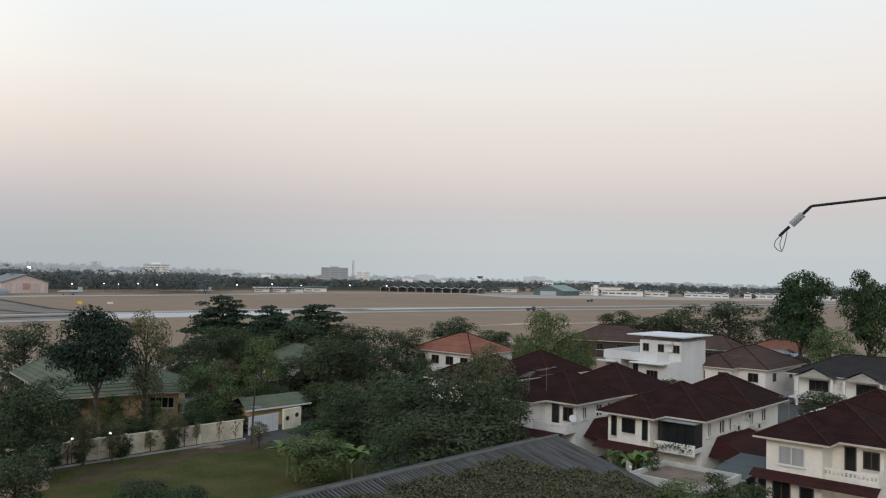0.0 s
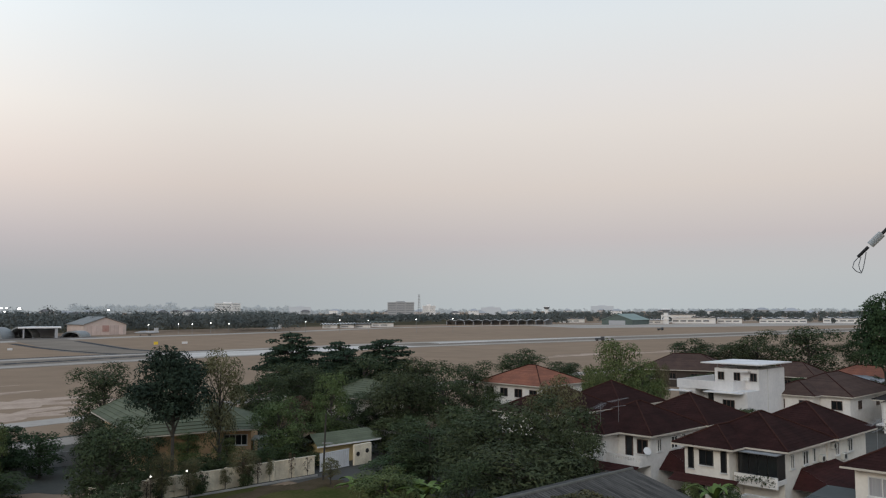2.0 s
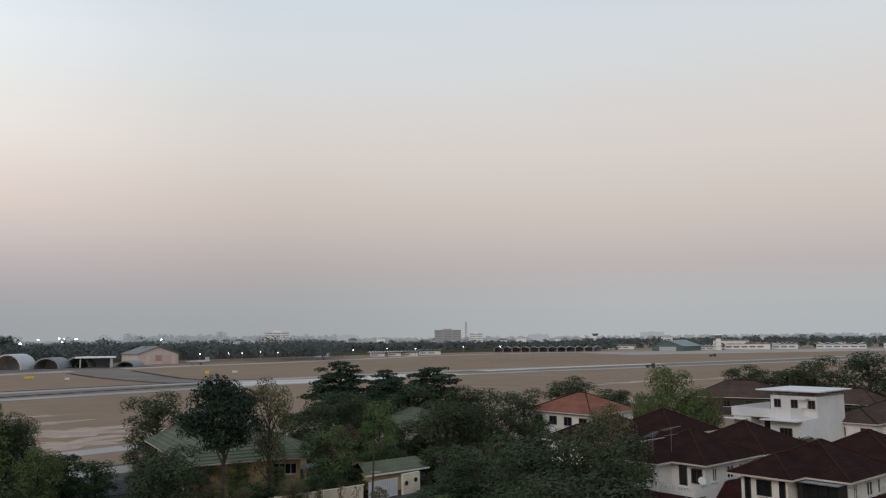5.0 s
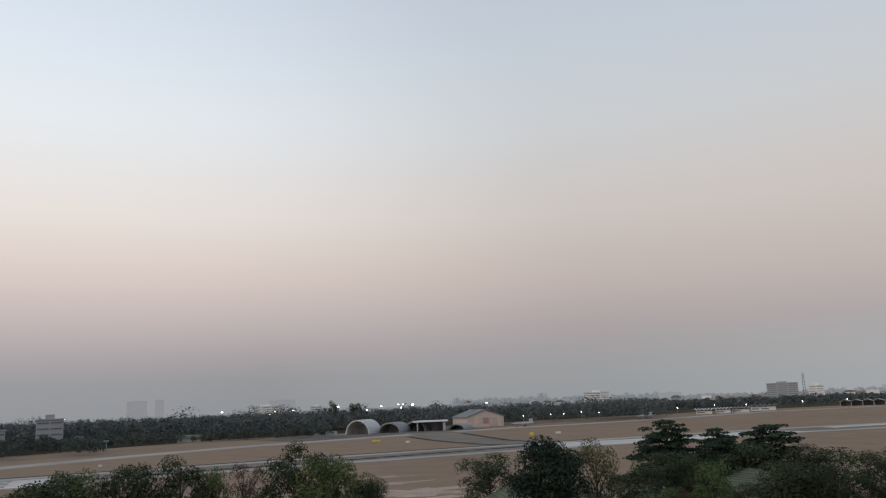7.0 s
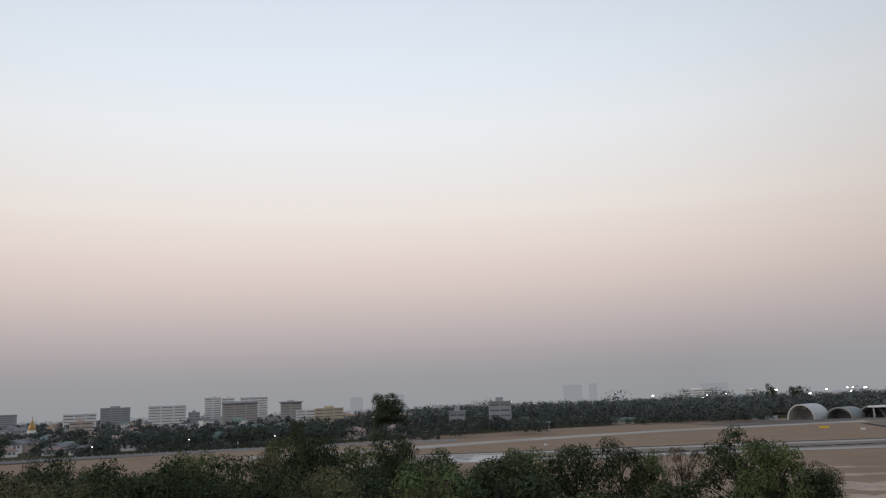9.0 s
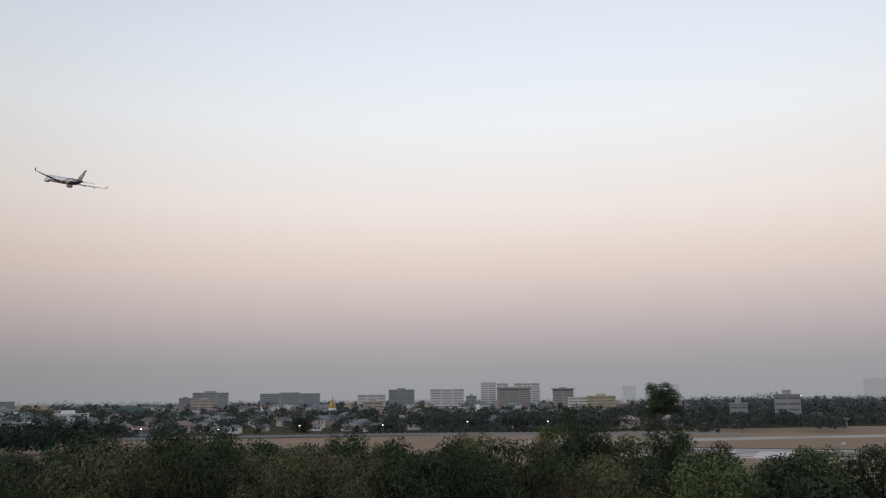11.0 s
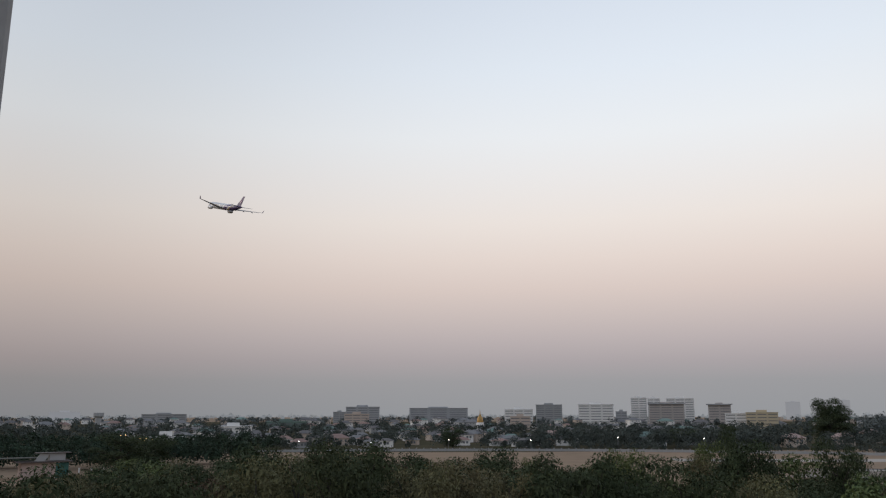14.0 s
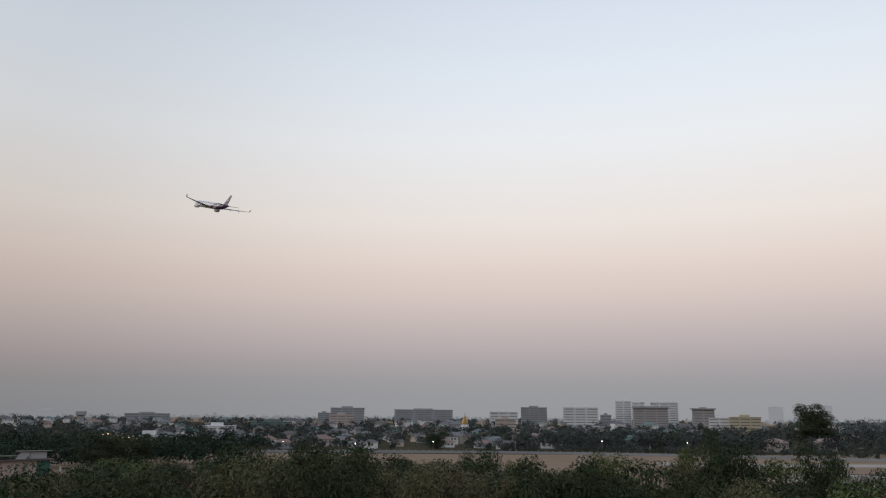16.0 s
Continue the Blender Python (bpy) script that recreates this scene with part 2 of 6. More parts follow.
def disc(r, n=96):
    bm = bmesh.new()
    bm.faces.new([bm.verts.new((r * math.cos(i * math.tau / n), r * math.sin(i * math.tau / n), 0)) for i in range(n)])
    return bm


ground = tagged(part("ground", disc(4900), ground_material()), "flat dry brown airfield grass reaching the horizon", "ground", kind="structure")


def ribbon(name, pts, width, z, material, label, kind="structure", category="road"):
    """A flat strip with a thickness along a line of places; width to the left of its way of travel."""
    bm = bmesh.new()
    P = [Vector((*p, 0)) for p in pts]
    rows = []
    for i, p in enumerate(P):
        d = (P[min(i + 1, len(P) - 1)] - P[max(i - 1, 0)]).normalized()
        n = Vector((-d.y, d.x, 0))
        rows.append([bm.verts.new(q) for q in (p + Vector((0, 0, 0.001)), p + Vector((0, 0, z)), p + n * width + Vector((0, 0, z)), p + n * width + Vector((0, 0, 0.001)))])
    for a, c in zip(rows, rows[1:]):
        for i in range(3):
            bm.faces.new((a[i], c[i], c[i + 1], a[i + 1]))
    return tagged(part(name, bm, material), label, category, kind=kind)


def patch(name, cx, cy, rx, ry, turn, z, material, label, seed, n=64, category="ground", rough=1.0):
    """An uneven blot of bare earth or lawn lying just above the ground."""
    rng = random.Random(seed)
    ph = [rng.uniform(0, 6.28) for _ in range(4)]
    bm = bmesh.new()
    vs = []
    for i in range(n):
        a = i * math.tau / n
        k = 1 + rough * (0.16 * math.sin(3 * a + ph[0]) + 0.12 * math.sin(5 * a + ph[1]) + 0.09 * math.sin(9 * a + ph[2]) + 0.06 * math.sin(14 * a + ph[3]))
        vs.append(bm.verts.new((rx * k * math.cos(a), ry * k * math.sin(a), 0)))
    bm.faces.new(vs)
    ob = part(name, bm, material)
    ob.matrix_basis = pose(cx, cy, z, 0, 0, turn)
    return tagged(ob, label, category, kind="structure")


# runway, taxiway, perimeter road
RUNWAY = [(-226, 98), (-160, 200), (-124, 252), (-84, 300), (-38, 356), (5, 393), (83, 455), (116, 480), (227, 579), (900, 1200)]
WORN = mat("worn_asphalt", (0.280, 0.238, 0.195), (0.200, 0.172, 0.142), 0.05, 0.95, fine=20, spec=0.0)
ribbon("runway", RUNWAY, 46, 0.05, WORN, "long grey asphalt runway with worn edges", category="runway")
ribbon("runway_edge_near", [(x - 1.5, y + 1.5) for x, y in RUNWAY], 9, 0.07, PALECONC, "pale concrete runway shoulder", category="runway")
ribbon("runway_edge_far", [(x - 27, y + 24) for x, y in RUNWAY], 10, 0.07, PALECONC, "pale concrete runway shoulder", category="runway")
ribbon("runway_edge_line", [(x - 36, y + 26) for x, y in RUNWAY[:4]], 4, 0.08, RUBBER, "dark strip along the far runway edge", category="marking")
for i in range(26):
    s = i / 25
    x, y = -213 + 90 * s, 138 + 156 * s
    ribbon("runway_mark", [(x, y), (x + 3.0, y + 5.0)], 6, 0.09, RUBBER, "dark rectangular patch on the runway", category="marking")
ribbon("threshold_pad", [(-119, 274), (-100, 292), (-78, 312), (-40, 362)], 26, 0.11, mat("light_concrete", (0.66, 0.62, 0.57), (0.50, 0.465, 0.425), 0.05, 0.95, spec=0.0), "pale concrete runway section", category="runway")
ribbon("runway_pad", [(-34, 392), (-6, 420), (30, 455), (62, 482)], 9, 0.11, MATS["light_concrete"], "pale concrete strip on the runway", category="runway")
ribbon("hard_stand", [(-214, 122), (-203, 137)], 31, 0.10, MATS["light_concrete"], "pale concrete hard stand beside the runway", category="apron")
for k in range(5):
    ribbon("hard_stand_mark", [(-216.5 - 4.6 * k, 125.5 + 3.4 * k), (-212.5 - 4.6 * k, 131 + 3.4 * k)], 1.8, 0.115, RUBBER, "dark tar patch on the hard stand", category="marking")
ribbon("taxiway", [(-300, 90), (-293, 150), (-297, 204), (-295, 267), (-290, 310), (-276, 350), (-262, 395), (-246, 440), (-226, 480), (-196, 520), (-150, 600), (-100, 715), (-55, 755), (0, 805), (400, 1160), (900, 1600)], 18, 0.05, PALECONC, "far pale concrete taxiway", category="taxiway")
ribbon("apron_link", [(-122, 317), (-136, 316), (-162, 337), (-192, 373), (-231, 420), (-258, 450)], 30, 0.06, WORN, "brown-grey asphalt link between runway and hangars", category="taxiway")
ribbon("apron_edge", [(-140, 316), (-162, 335), (-192, 371), (-231, 418)], 3.5, 0.08, RUBBER, "dark tar edge of the link road", category="marking")
ribbon("apron_edge", [(-145, 297), (-160, 305), (-182, 322), (-208, 345), (-247, 386)], 3.5, 0.08, RUBBER, "dark tar edge of the link road", category="marking")
ribbon("hangar_apron", [(-296, 350), (-280, 395), (-262, 440), (-243, 482)], 52, 0.045, ASPH, "asphalt apron before the hangars", category="apron")
ribbon("terminal_apron", [(60, 700), (160, 740), (300, 800), (520, 900)], 120, 0.045, PALECONC, "pale grey concrete apron before the terminal", category="apron")
ribbon("perimeter_track", [(-160, 25), (-100, 80), (-74, 106), (-62, 124), (-30, 165), (40, 230)], 6, 0.06, PALECONC, "pale concrete perimeter track", category="road")
ribbon("perimeter_road", [(-140, 30), (-90, 72), (-60, 92), (-40, 120)], 6, 0.06, PALECONC, "pale concrete perimeter road", category="road")
ribbon("town_ground", [(-372, -900), (-378, 40), (-388, 165), (-404, 230), (-404, 300), (-404, 400), (-352, 440), (-338, 520), (-318, 600), (-215, 740), (-60, 880), (120, 1080)], 1500, 0.03, mat("dark_town_ground", (0.105, 0.088, 0.056), (0.066, 0.062, 0.042), 0.02, 0.95, spec=0.0), "dark scrub and yards of the town beyond the field", category="ground")
SAND = mat("bare_sand", (0.50, 0.38, 0.29), (0.31, 0.22, 0.16), 0.2, 0.95)
LAWN = mat("lawn_grass", (0.036, 0.055, 0.014), (0.115, 0.096, 0.044), 0.22, 0.95, 0.5, fine=14, spec=0.0)
for k, (x, y, rx, ry, a) in enumerate([(-90, 140, 13, 7, 40), (-107, 152, 9, 4, 45), (-80, 124, 10, 5, 70), (-118, 166, 7, 3, 50), (-95, 122, 7, 4, 20), (-72, 134, 6, 3, 50),
                                      (-218, 118, 26, 7, 60), (-232, 145, 16, 4, 60), (-70, 150, 9, 2.5, 40), (30, 300, 20, 4, 40), (70, 330, 22, 4, 40)]):
    patch("bare_earth", x, y, rx, ry, a, 0.02 + 0.004 * k, SAND, "patch of bare sandy earth in the dry grass", k, rough=2.1)
patch("lawn", -19, 66, 15, 14, 20, 0.016, LAWN, "mown green lawn with dry spots", 3)
DRY = mat("dry_garden_earth", (0.115, 0.084, 0.056), (0.070, 0.058, 0.034), 0.5, 0.95, 0.4, spec=0.0)
for k, (x, y, rx, ry, a) in enumerate([(-27.0, 68.4, 5.5, 1.5, 58), (-22.6, 75.0, 6.0, 1.3, 58), (-18.2, 78.0, 3.0, 2.0, 30), (-23.5, 65.0, 2.0, 0.8, 10)]):
    patch("dry_earth", x, y, rx, ry, a, 0.024 + 0.004 * k, DRY, "dry brown earth at the edge of the lawn", 40 + k, rough=1.8)
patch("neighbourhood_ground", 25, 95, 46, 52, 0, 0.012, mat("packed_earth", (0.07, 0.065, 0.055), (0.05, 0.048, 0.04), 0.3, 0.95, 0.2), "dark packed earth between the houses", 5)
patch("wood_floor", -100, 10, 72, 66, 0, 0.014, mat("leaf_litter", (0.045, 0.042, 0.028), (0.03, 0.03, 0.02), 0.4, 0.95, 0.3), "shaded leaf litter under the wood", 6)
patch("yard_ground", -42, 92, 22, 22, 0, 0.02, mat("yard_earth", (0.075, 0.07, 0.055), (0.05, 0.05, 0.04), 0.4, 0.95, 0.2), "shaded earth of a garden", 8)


# ---- houses ----
def slope(bm, a, b, c, d, step=0.32, lift=0.016):
    """A tiled slope from the eave a-b up to the top d-c, in overlapping courses."""
    a, b, c, d = map(Vector, (a, b, c, d))
    n = (b - a).cross(d - a)
    if n.length < 1e-6:
        n = (b - a).cross(c - a)
    n = n.normalized() * lift
    rise = max(((a + b) / 2 - (c + d) / 2).length, 0.1)
    k = max(2, int(rise / step))
    for i in range(k):
        s0, s1 = i / k, (i + 1) / k
        p, q = a.lerp(d, s0) + n, b.lerp(c, s0) + n
        r, t = b.lerp(c, s1), a.lerp(d, s1)
        lo = (a.lerp(d, s0), b.lerp(c, s0))
        v = [bm.verts.new(x) for x in (p, q, r, t)]
        if (r - t).length < 1e-4:
            bm.faces.new(v[:3])
        else:
            bm.faces.new(v)
        w = [bm.verts.new(x) for x in (*lo, q, p)]
        bm.faces.new(w)


def hip_roof(parent, x0, x1, y0, y1, z, pitch, tiles, caps, y_ridge_to=None, name="roof", soffit=True, step=0.32, lift=0.016):
    """A hipped roof over a rectangle; the ridge lies along its longer side. y_ridge_to runs the ridge on into another roof."""
    w, l = x1 - x0, y1 - y0
    h = min(w, l) / 2 * pitch
    if y_ridge_to is not None:
        r0, r1 = Vector(((x0 + x1) / 2, y0 + w / 2, z + w / 2 * pitch)), Vector(((x0 + x1) / 2, y_ridge_to, z + w / 2 * pitch))
        corners = [Vector(p) for p in ((x0, y0, z), (x1, y0, z), (x1, y_ridge_to, z), (x0, y_ridge_to, z))]
    else:
        corners = [Vector(p) for p in ((x0, y0, z), (x1, y0, z), (x1, y1, z), (x0, y1, z))]
        if w >= l:
            r0, r1 = Vector((x0 + l / 2, (y0 + y1) / 2, z + h)), Vector((x1 - l / 2, (y0 + y1) / 2, z + h))
        else:
            r0, r1 = Vector(((x0 + x1) / 2, y0 + w / 2, z + h)), Vector(((x0 + x1) / 2, y1 - w / 2, z + h))
    A, B, C, D = corners
    bm = bmesh.new()
    if w >= l and y_ridge_to is None:
        faces = [(A, B, r1, r0), (B, C, r1, r1), (C, D, r0, r1), (D, A, r0, r0)]
        hips = [(A, r0), (D, r0), (B, r1), (C, r1), (r0, r1)]
    else:
        faces = [(A, B, r0, r0), (B, C, r1, r0), (D, A, r0, r1)]
        hips = [(A, r0), (B, r0), (r0, r1)]
        if y_ridge_to is None:
            faces.append((C, D, r1, r1))
            hips += [(C, r1), (D, r1)]
    for f in faces:
        slope(bm, *f, step=step, lift=lift)
    roof = part(name, bm, tiles, parent)
    cap = bmesh.new()
    for p, q in hips:
        if (p - q).length > 0.2:
            up = Vector((0, 0, 0.05))
            rod(cap, p + up, q + up, 0.075, n=6)
    part("ridge_cap", cap, caps, roof)
    if soffit:
        part("fascia", boxes((x0, x1, y0, y0 + 0.06, z - 0.15, z + 0.01), (x1 - 0.06, x1, y0 + 0.06, y1, z - 0.15, z + 0.01), (x0, x0 + 0.06, y0 + 0.06, y1, z - 0.15, z + 0.01),
                             (x0 + 0.06, x1 - 0.06, y0 + 0.06, y1, z - 0.12, z - 0.08)), mat("fascia_board", (0.58, 0.53, 0.45), (0.44, 0.40, 0.34), 1.0, 0.7), parent)
    return roof


def window(parent, m, w, h, leaves=2, frame_mat=None, depth=0.1):
    """A framed window whose outside looks along -y, with panes and a sill."""
    f = 0.07
    fm = frame_mat or FRAMEM
    win = part("window", boxes((-w / 2, -w / 2 + f, -depth, 0.02, 0, h), (w / 2 - f, w / 2, -depth, 0.02, 0, h), (-w / 2 + f, w / 2 - f, -depth, 0.02, h - f, h), (-w / 2 + f, w / 2 - f, -depth, 0.02, 0, f),
                               *[(-w / 2 + w * i / leaves - f / 2, -w / 2 + w * i / leaves + f / 2, -depth, 0.02, f, h - f) for i in range(1, leaves)]), fm, parent)
    win.matrix_basis = m
    for i in range(leaves):
        part("pane", boxes((-w / 2 + w * i / leaves + f / 2 + 0.01, -w / 2 + w * (i + 1) / leaves - f / 2 - 0.01, -0.045, -0.015, f, h - f)), GLASS, win)
    part("sill", boxes((-w / 2 - 0.08, w / 2 + 0.08, -depth - 0.07, 0.02, -0.08, -0.004)), WFRAME, win)
    return win


def balustrade(parent, x0, x1, y, z, h=0.85):
    part("rail", boxes((x0, x1, y - 0.08, y + 0.08, z + h - 0.1, z + h)), WHITE, parent)
    n = int((x1 - x0) / 0.28)
    for i in range(n):
        x = x0 + (i + 0.5) * (x1 - x0) / n
        part("baluster", rods(((x, y, z), (x, y, z + h * 0.45), 0.05, 0.075), ((x, y, z + h * 0.45), (x, y, z + h - 0.1), 0.075, 0.04), n=6), WHITE, parent)


def aircon(parent, m):
    u = part("air_conditioner", boxes((-0.42, 0.42, -0.32, 0, 0, 0.58), bev=0.03), mat("aircon_casing", (0.62, 0.62, 0.58), (0.5, 0.5, 0.46), 2.0, 0.6), parent)
    u.matrix_basis = m
    part("fan_grille", rods(((-0.1, -0.335, 0.29), (-0.1, -0.322, 0.29), 0.22), n=14), DARKM, u)


def twin_house(x, y, walls, label, style):
    """Two-storey semi-detached house: front wing, two square units with hipped roofs, skirt roofs below."""
    hs = thing("house", pose(x, y, 0, 0, 0, -42), label, "house", "maroon-roofed houses")
    Z = 5.6
    part("wall", boxes((0.75, 4.75, 0.8, 3.2, 0, Z - 0.08)), walls, hs, "front wing wall")
    part("wall", boxes((0.75, 8.2, 3.2, 11.6, 0, Z - 0.09)), walls, hs)
    part("wall", boxes((0.75, 8.35, 11.6, 20.6, 0, Z - 0.1)), walls, hs)
    hip_roof(hs, 0, 9.0, 2.2, 11.9, Z, 0.53, MAROON, MAROON_CAP)
    hip_roof(hs, 0, 5.5, 0, 3.0, Z, 0.53, MAROON, MAROON_CAP, y_ridge_to=5.2)
    hip_roof(hs, -0.1, 9.2, 11.9, 21.4, Z, 0.53, MAROON, MAROON_CAP)
    # skirt roofs over the ground floor
    sk = bmesh.new()
    end = 5.6 if style == "glazed" else 8.6
    slope(sk, (-0.2, -0.4, 2.55), (end, -0.4, 2.55), (end, 0.8, 3.05), (-0.2, 0.8, 3.05))
    part("skirt_roof", sk, MAROON_LOW, hs)
    side = bmesh.new()
    slope(side, (12.6, 4.4, 2.3), (12.6, 13.2, 2.3), (8.21, 13.2, 3.7), (8.21, 6.4, 3.7))
    slope(side, (8.3, 4.4, 2.3), (12.6, 4.4, 2.3), (8.21, 6.4, 3.7), (8.21, 6.4, 3.7))
    part("carport_roof", side, MAROON_LOW, hs)
    for yy in (4.8, 8.8, 12.8):
        part("post", boxes((12.1, 12.3, yy, yy + 0.2, 0, 2.3)), WHITE, hs)
    if style == "glazed":
        window(hs, pose(1.35, 0.8, 3.55), 0.5, 1.75, 1, DARKM)
        window(hs, pose(2.75, 0.8, 3.95), 1.25, 1.25, 2, DARKM)
        window(hs, pose(4.3, 0.8, 3.55), 0.5, 1.75, 1, DARKM)
        bay = part("glazed_balcony", boxes((4.95, 8.3, 1.9, 3.18, 3.3, 3.5), (4.95, 8.3, 1.9, 3.18, 5.15, 5.3), (4.95, 5.05, 1.9, 3.18, 3.5, 5.15), (8.2, 8.3, 1.9, 3.18, 3.5, 5.15)), DARKM, hs, "dark glazed balcony box")
        for i in range(4):
            part("pane", boxes((5.07 + i * 0.79, 5.82 + i * 0.79, 1.93, 1.97, 3.52, 5.13)), GLASS, bay)
        part("canopy", boxes((5.2, 8.5, 1.2, 3.18, 5.32, 5.38)), METAL, hs, "flat grey metal canopy")
        part("balcony", boxes((4.8, 8.4, 1.6, 3.18, 2.95, 3.29), (4.8, 8.4, 1.45, 1.6, 2.7, 3.6)), WHITE, hs)
    else:
        window(hs, pose(2.6, 0.8, 3.6), 1.9, 1.4, 2, WFRAME)
        part("balcony", boxes((4.76, 8.3, 1.3, 3.19, 2.85, 3.05), (4.76, 8.3, 1.3, 1.42, 3.05, 3.35), (4.76, 8.3, 1.3, 1.42, 3.62, 3.82), (8.18, 8.3, 1.42, 3.19, 3.05, 3.82)), walls, hs, "open upstairs balcony")
        for i in range(12):
            part("baluster", boxes((4.9 + i * 0.28, 5.02 + i * 0.28, 1.31, 1.41, 3.35, 3.62)), walls, hs)
        window(hs, pose(6.0, 3.2, 3.2), 0.8, 2.0, 1, FRAMEM)
        window(hs, pose(7.4, 3.2, 3.75), 1.1, 1.3, 2, FRAMEM)
    for yy, w in ((4.6, 0.7), (7.2, 1.1), (9.0, 0.5), (13.6, 0.8), (16.6, 1.1)):
        window(hs, pose(8.2 if yy < 11 else 8.35, yy, 3.9, 0, 0, 90), w, 1.15, 2 if w > 0.6 else 1, WFRAME)
    window(hs, pose(1.9, 0.8, 0.9), 1.3, 1.5, 2, FRAMEM)
    window(hs, pose(3.7, 0.8, 0.1), 1.0, 2.1, 1, FRAMEM)
    aircon(hs, pose(8.35, 12.6, 4.6, 0, 0, 90))
    aircon(hs, pose(8.35, 14.9, 3.4, 0, 0, 90))
    aircon(hs, pose(8.2, 10.4, 3.75, 0, 0, 90))
    return hs


twin_house(13.7, 70.7, CREAM, "two-storey cream house with maroon tiled hip roof and glazed balcony", "glazed")
twin_house(4.4, 78.1, WHITE, "two-storey white house with maroon tiled hip roof behind trees", "open")
near_house = twin_house(23.7, 61.1, CREAM, "two-storey cream house with maroon hip roof and open balcony", "open")
CURTAIN = mat("drawn_curtain", (0.40, 0.40, 0.40), (0.28, 0.28, 0.29), 3.0, 0.5, stretch=(4, 1, 0.1))
for ob in near_house.children_recursive:
    if ob.name.startswith("pane") and abs(ob.parent.matrix_basis.translation.x) < 4.5 and ob.parent.matrix_basis.translation.z > 2.5:
        ob.data.materials[0] = CURTAIN
flake = random.Random(3)
for k in range(16):
    spot = Vector((0, 2.2, 5.70)).lerp(Vector((4.5, 6.7, 8.08)), 0.44 + 0.021 * k + flake.uniform(-0.01, 0.01))
    w, off = flake.uniform(0.04, 0.10), flake.uniform(-0.1, 0.1)
    part("mortar_patch", boxes((spot.x + off - w, spot.x + off + w, spot.y - w, spot.y + w, spot.z - 0.06, spot.z + flake.uniform(0.0, 0.05)), bev=0.015), PAINT, near_house, "flaking white mortar on the ridge")
twin_house(-2.0, 92.0, WHITE, "two-storey white house with maroon roof, mostly hidden by trees", "open")


def tv_antenna(x, y, z, turn):
    """Rooftop aerial: mast, boom and rods."""
    a = thing("tv_antenna", pose(x, y, z, 0, 0, turn), "thin grey rooftop television aerial with many rods", "antenna")
    part("mast", rods(((0, 0, -1.2), (0, 0, 1.5), 0.018), n=6), METAL, a)
    part("boom", rods(((-1.0, 0.1, 1.2), (1.0, -0.1, 1.55), 0.014), n=6), METAL, a)
    part("boom", rods(((-0.7, 0.1, 0.7), (0.7, -0.1, 0.85), 0.014), n=6), METAL, a)
    for i in range(9):
        xx = -0.9 + i * 0.22
        zz = 1.38 + xx * 0.175
        part("rod", rods(((xx, -0.55 + 0.03 * i, zz), (xx, 0.55 - 0.03 * i, zz), 0.009), n=5), METAL, a)


def balcony_vines():
    """Trailing plants along the glazed balcony."""
    rng = np.random.default_rng(4)
    pts = [(5.0 + 0.22 * i, 1.3 + 0.1 * rng.random(), 2.9 + 0.5 * rng.random()) for i in range(15)]
    me_vs, me_fs = leaves(pts, [0.28] * len(pts), 420, 0.09, rng, 1.0)
    ob = leaf_object("trailing_plant", (me_vs, me_fs), LEAF["dark"])
    ob.matrix_basis = pose(13.7, 70.7, 0, 0, 0, -42)
    tagged(ob, "dark trailing plants along the balcony edge", "plant")


def satellite_dish(x, y, z, turn):
    d = thing("satellite_dish", pose(x, y, z, 0, 0, turn), "small white satellite dish on the balcony", "dish")
    part("dish", rods(((0, 0, 0.3), (0, -0.12, 0.36), 0.12, 0.36), n=14), PAINT, d)
    part("arm", rods(((0, 0, -0.3), (0, 0, 0.3), 0.02)), METAL, d)


tv_antenna(10.2, 77.6, 7.0, 20)
tv_antenna(8.4, 76.4, 6.6, 60)
tv_antenna(26.9, 62.2, 7.2, 50)
satellite_dish(12.2, 74.2, 3.9, 10)


def flat_terrace():
    t = thing("terrace_annex", pose(18.35, 60.2, -0.5, 0, 0, -42), "single-storey annex with flat roof terrace and white parapet", "annex")
    part("wall", boxes((-3.0, 3.0, -2.69, 2.69, 0, 2.9)), mat("stained_grey_render", (0.26, 0.25, 0.22), (0.14, 0.14, 0.12), 0.8, 0.9, 0.2), t)
    part("terrace_floor", boxes((-2.8, 2.8, -2.6, 2.6, 2.904, 3.0)), mat("terrace_tile", (0.27, 0.20, 0.15), (0.15, 0.12, 0.095), 0.9, 0.9, spec=0.0), t)
    part("parapet", boxes((-3.1, 3.1, -2.9, -2.7, 2.72, 3.3), (-3.1, 3.1, 2.7, 2.9, 2.72, 3.3), (-3.1, -2.9, -2.7, 2.7, 2.72, 3.3), (2.9, 3.1, -2.7, 2.7, 2.72, 3.3)), mat("stained_parapet", (0.55, 0.53, 0.49), (0.34, 0.33, 0.30), 0.9, 0.9, 0.2), t)
    for sx in (-3, 3):
        part("globe_lamp", rods(((sx, -2.8, 3.3), (sx, -2.8, 3.55), 0.03), ((sx, -2.8, 3.55), (sx, -2.8, 3.67), 0.06, 0.12), ((sx, -2.8, 3.67), (sx, -2.8, 3.79), 0.12, 0.06), n=8), WHITE, t)
    fence = boxes((-3.1, 3.1, -3.9, -3.8, 0, 1.9), *[(-3.0 + 0.4 * i, -2.85 + 0.4 * i, -3.96, -3.905, 1.1, 1.8) for i in range(15)])
    part("lattice_fence", fence, mat("grey_block", (0.4, 0.4, 0.38), (0.25, 0.25, 0.24), 1.5, 0.9, 0.3), t)


flat_terrace()


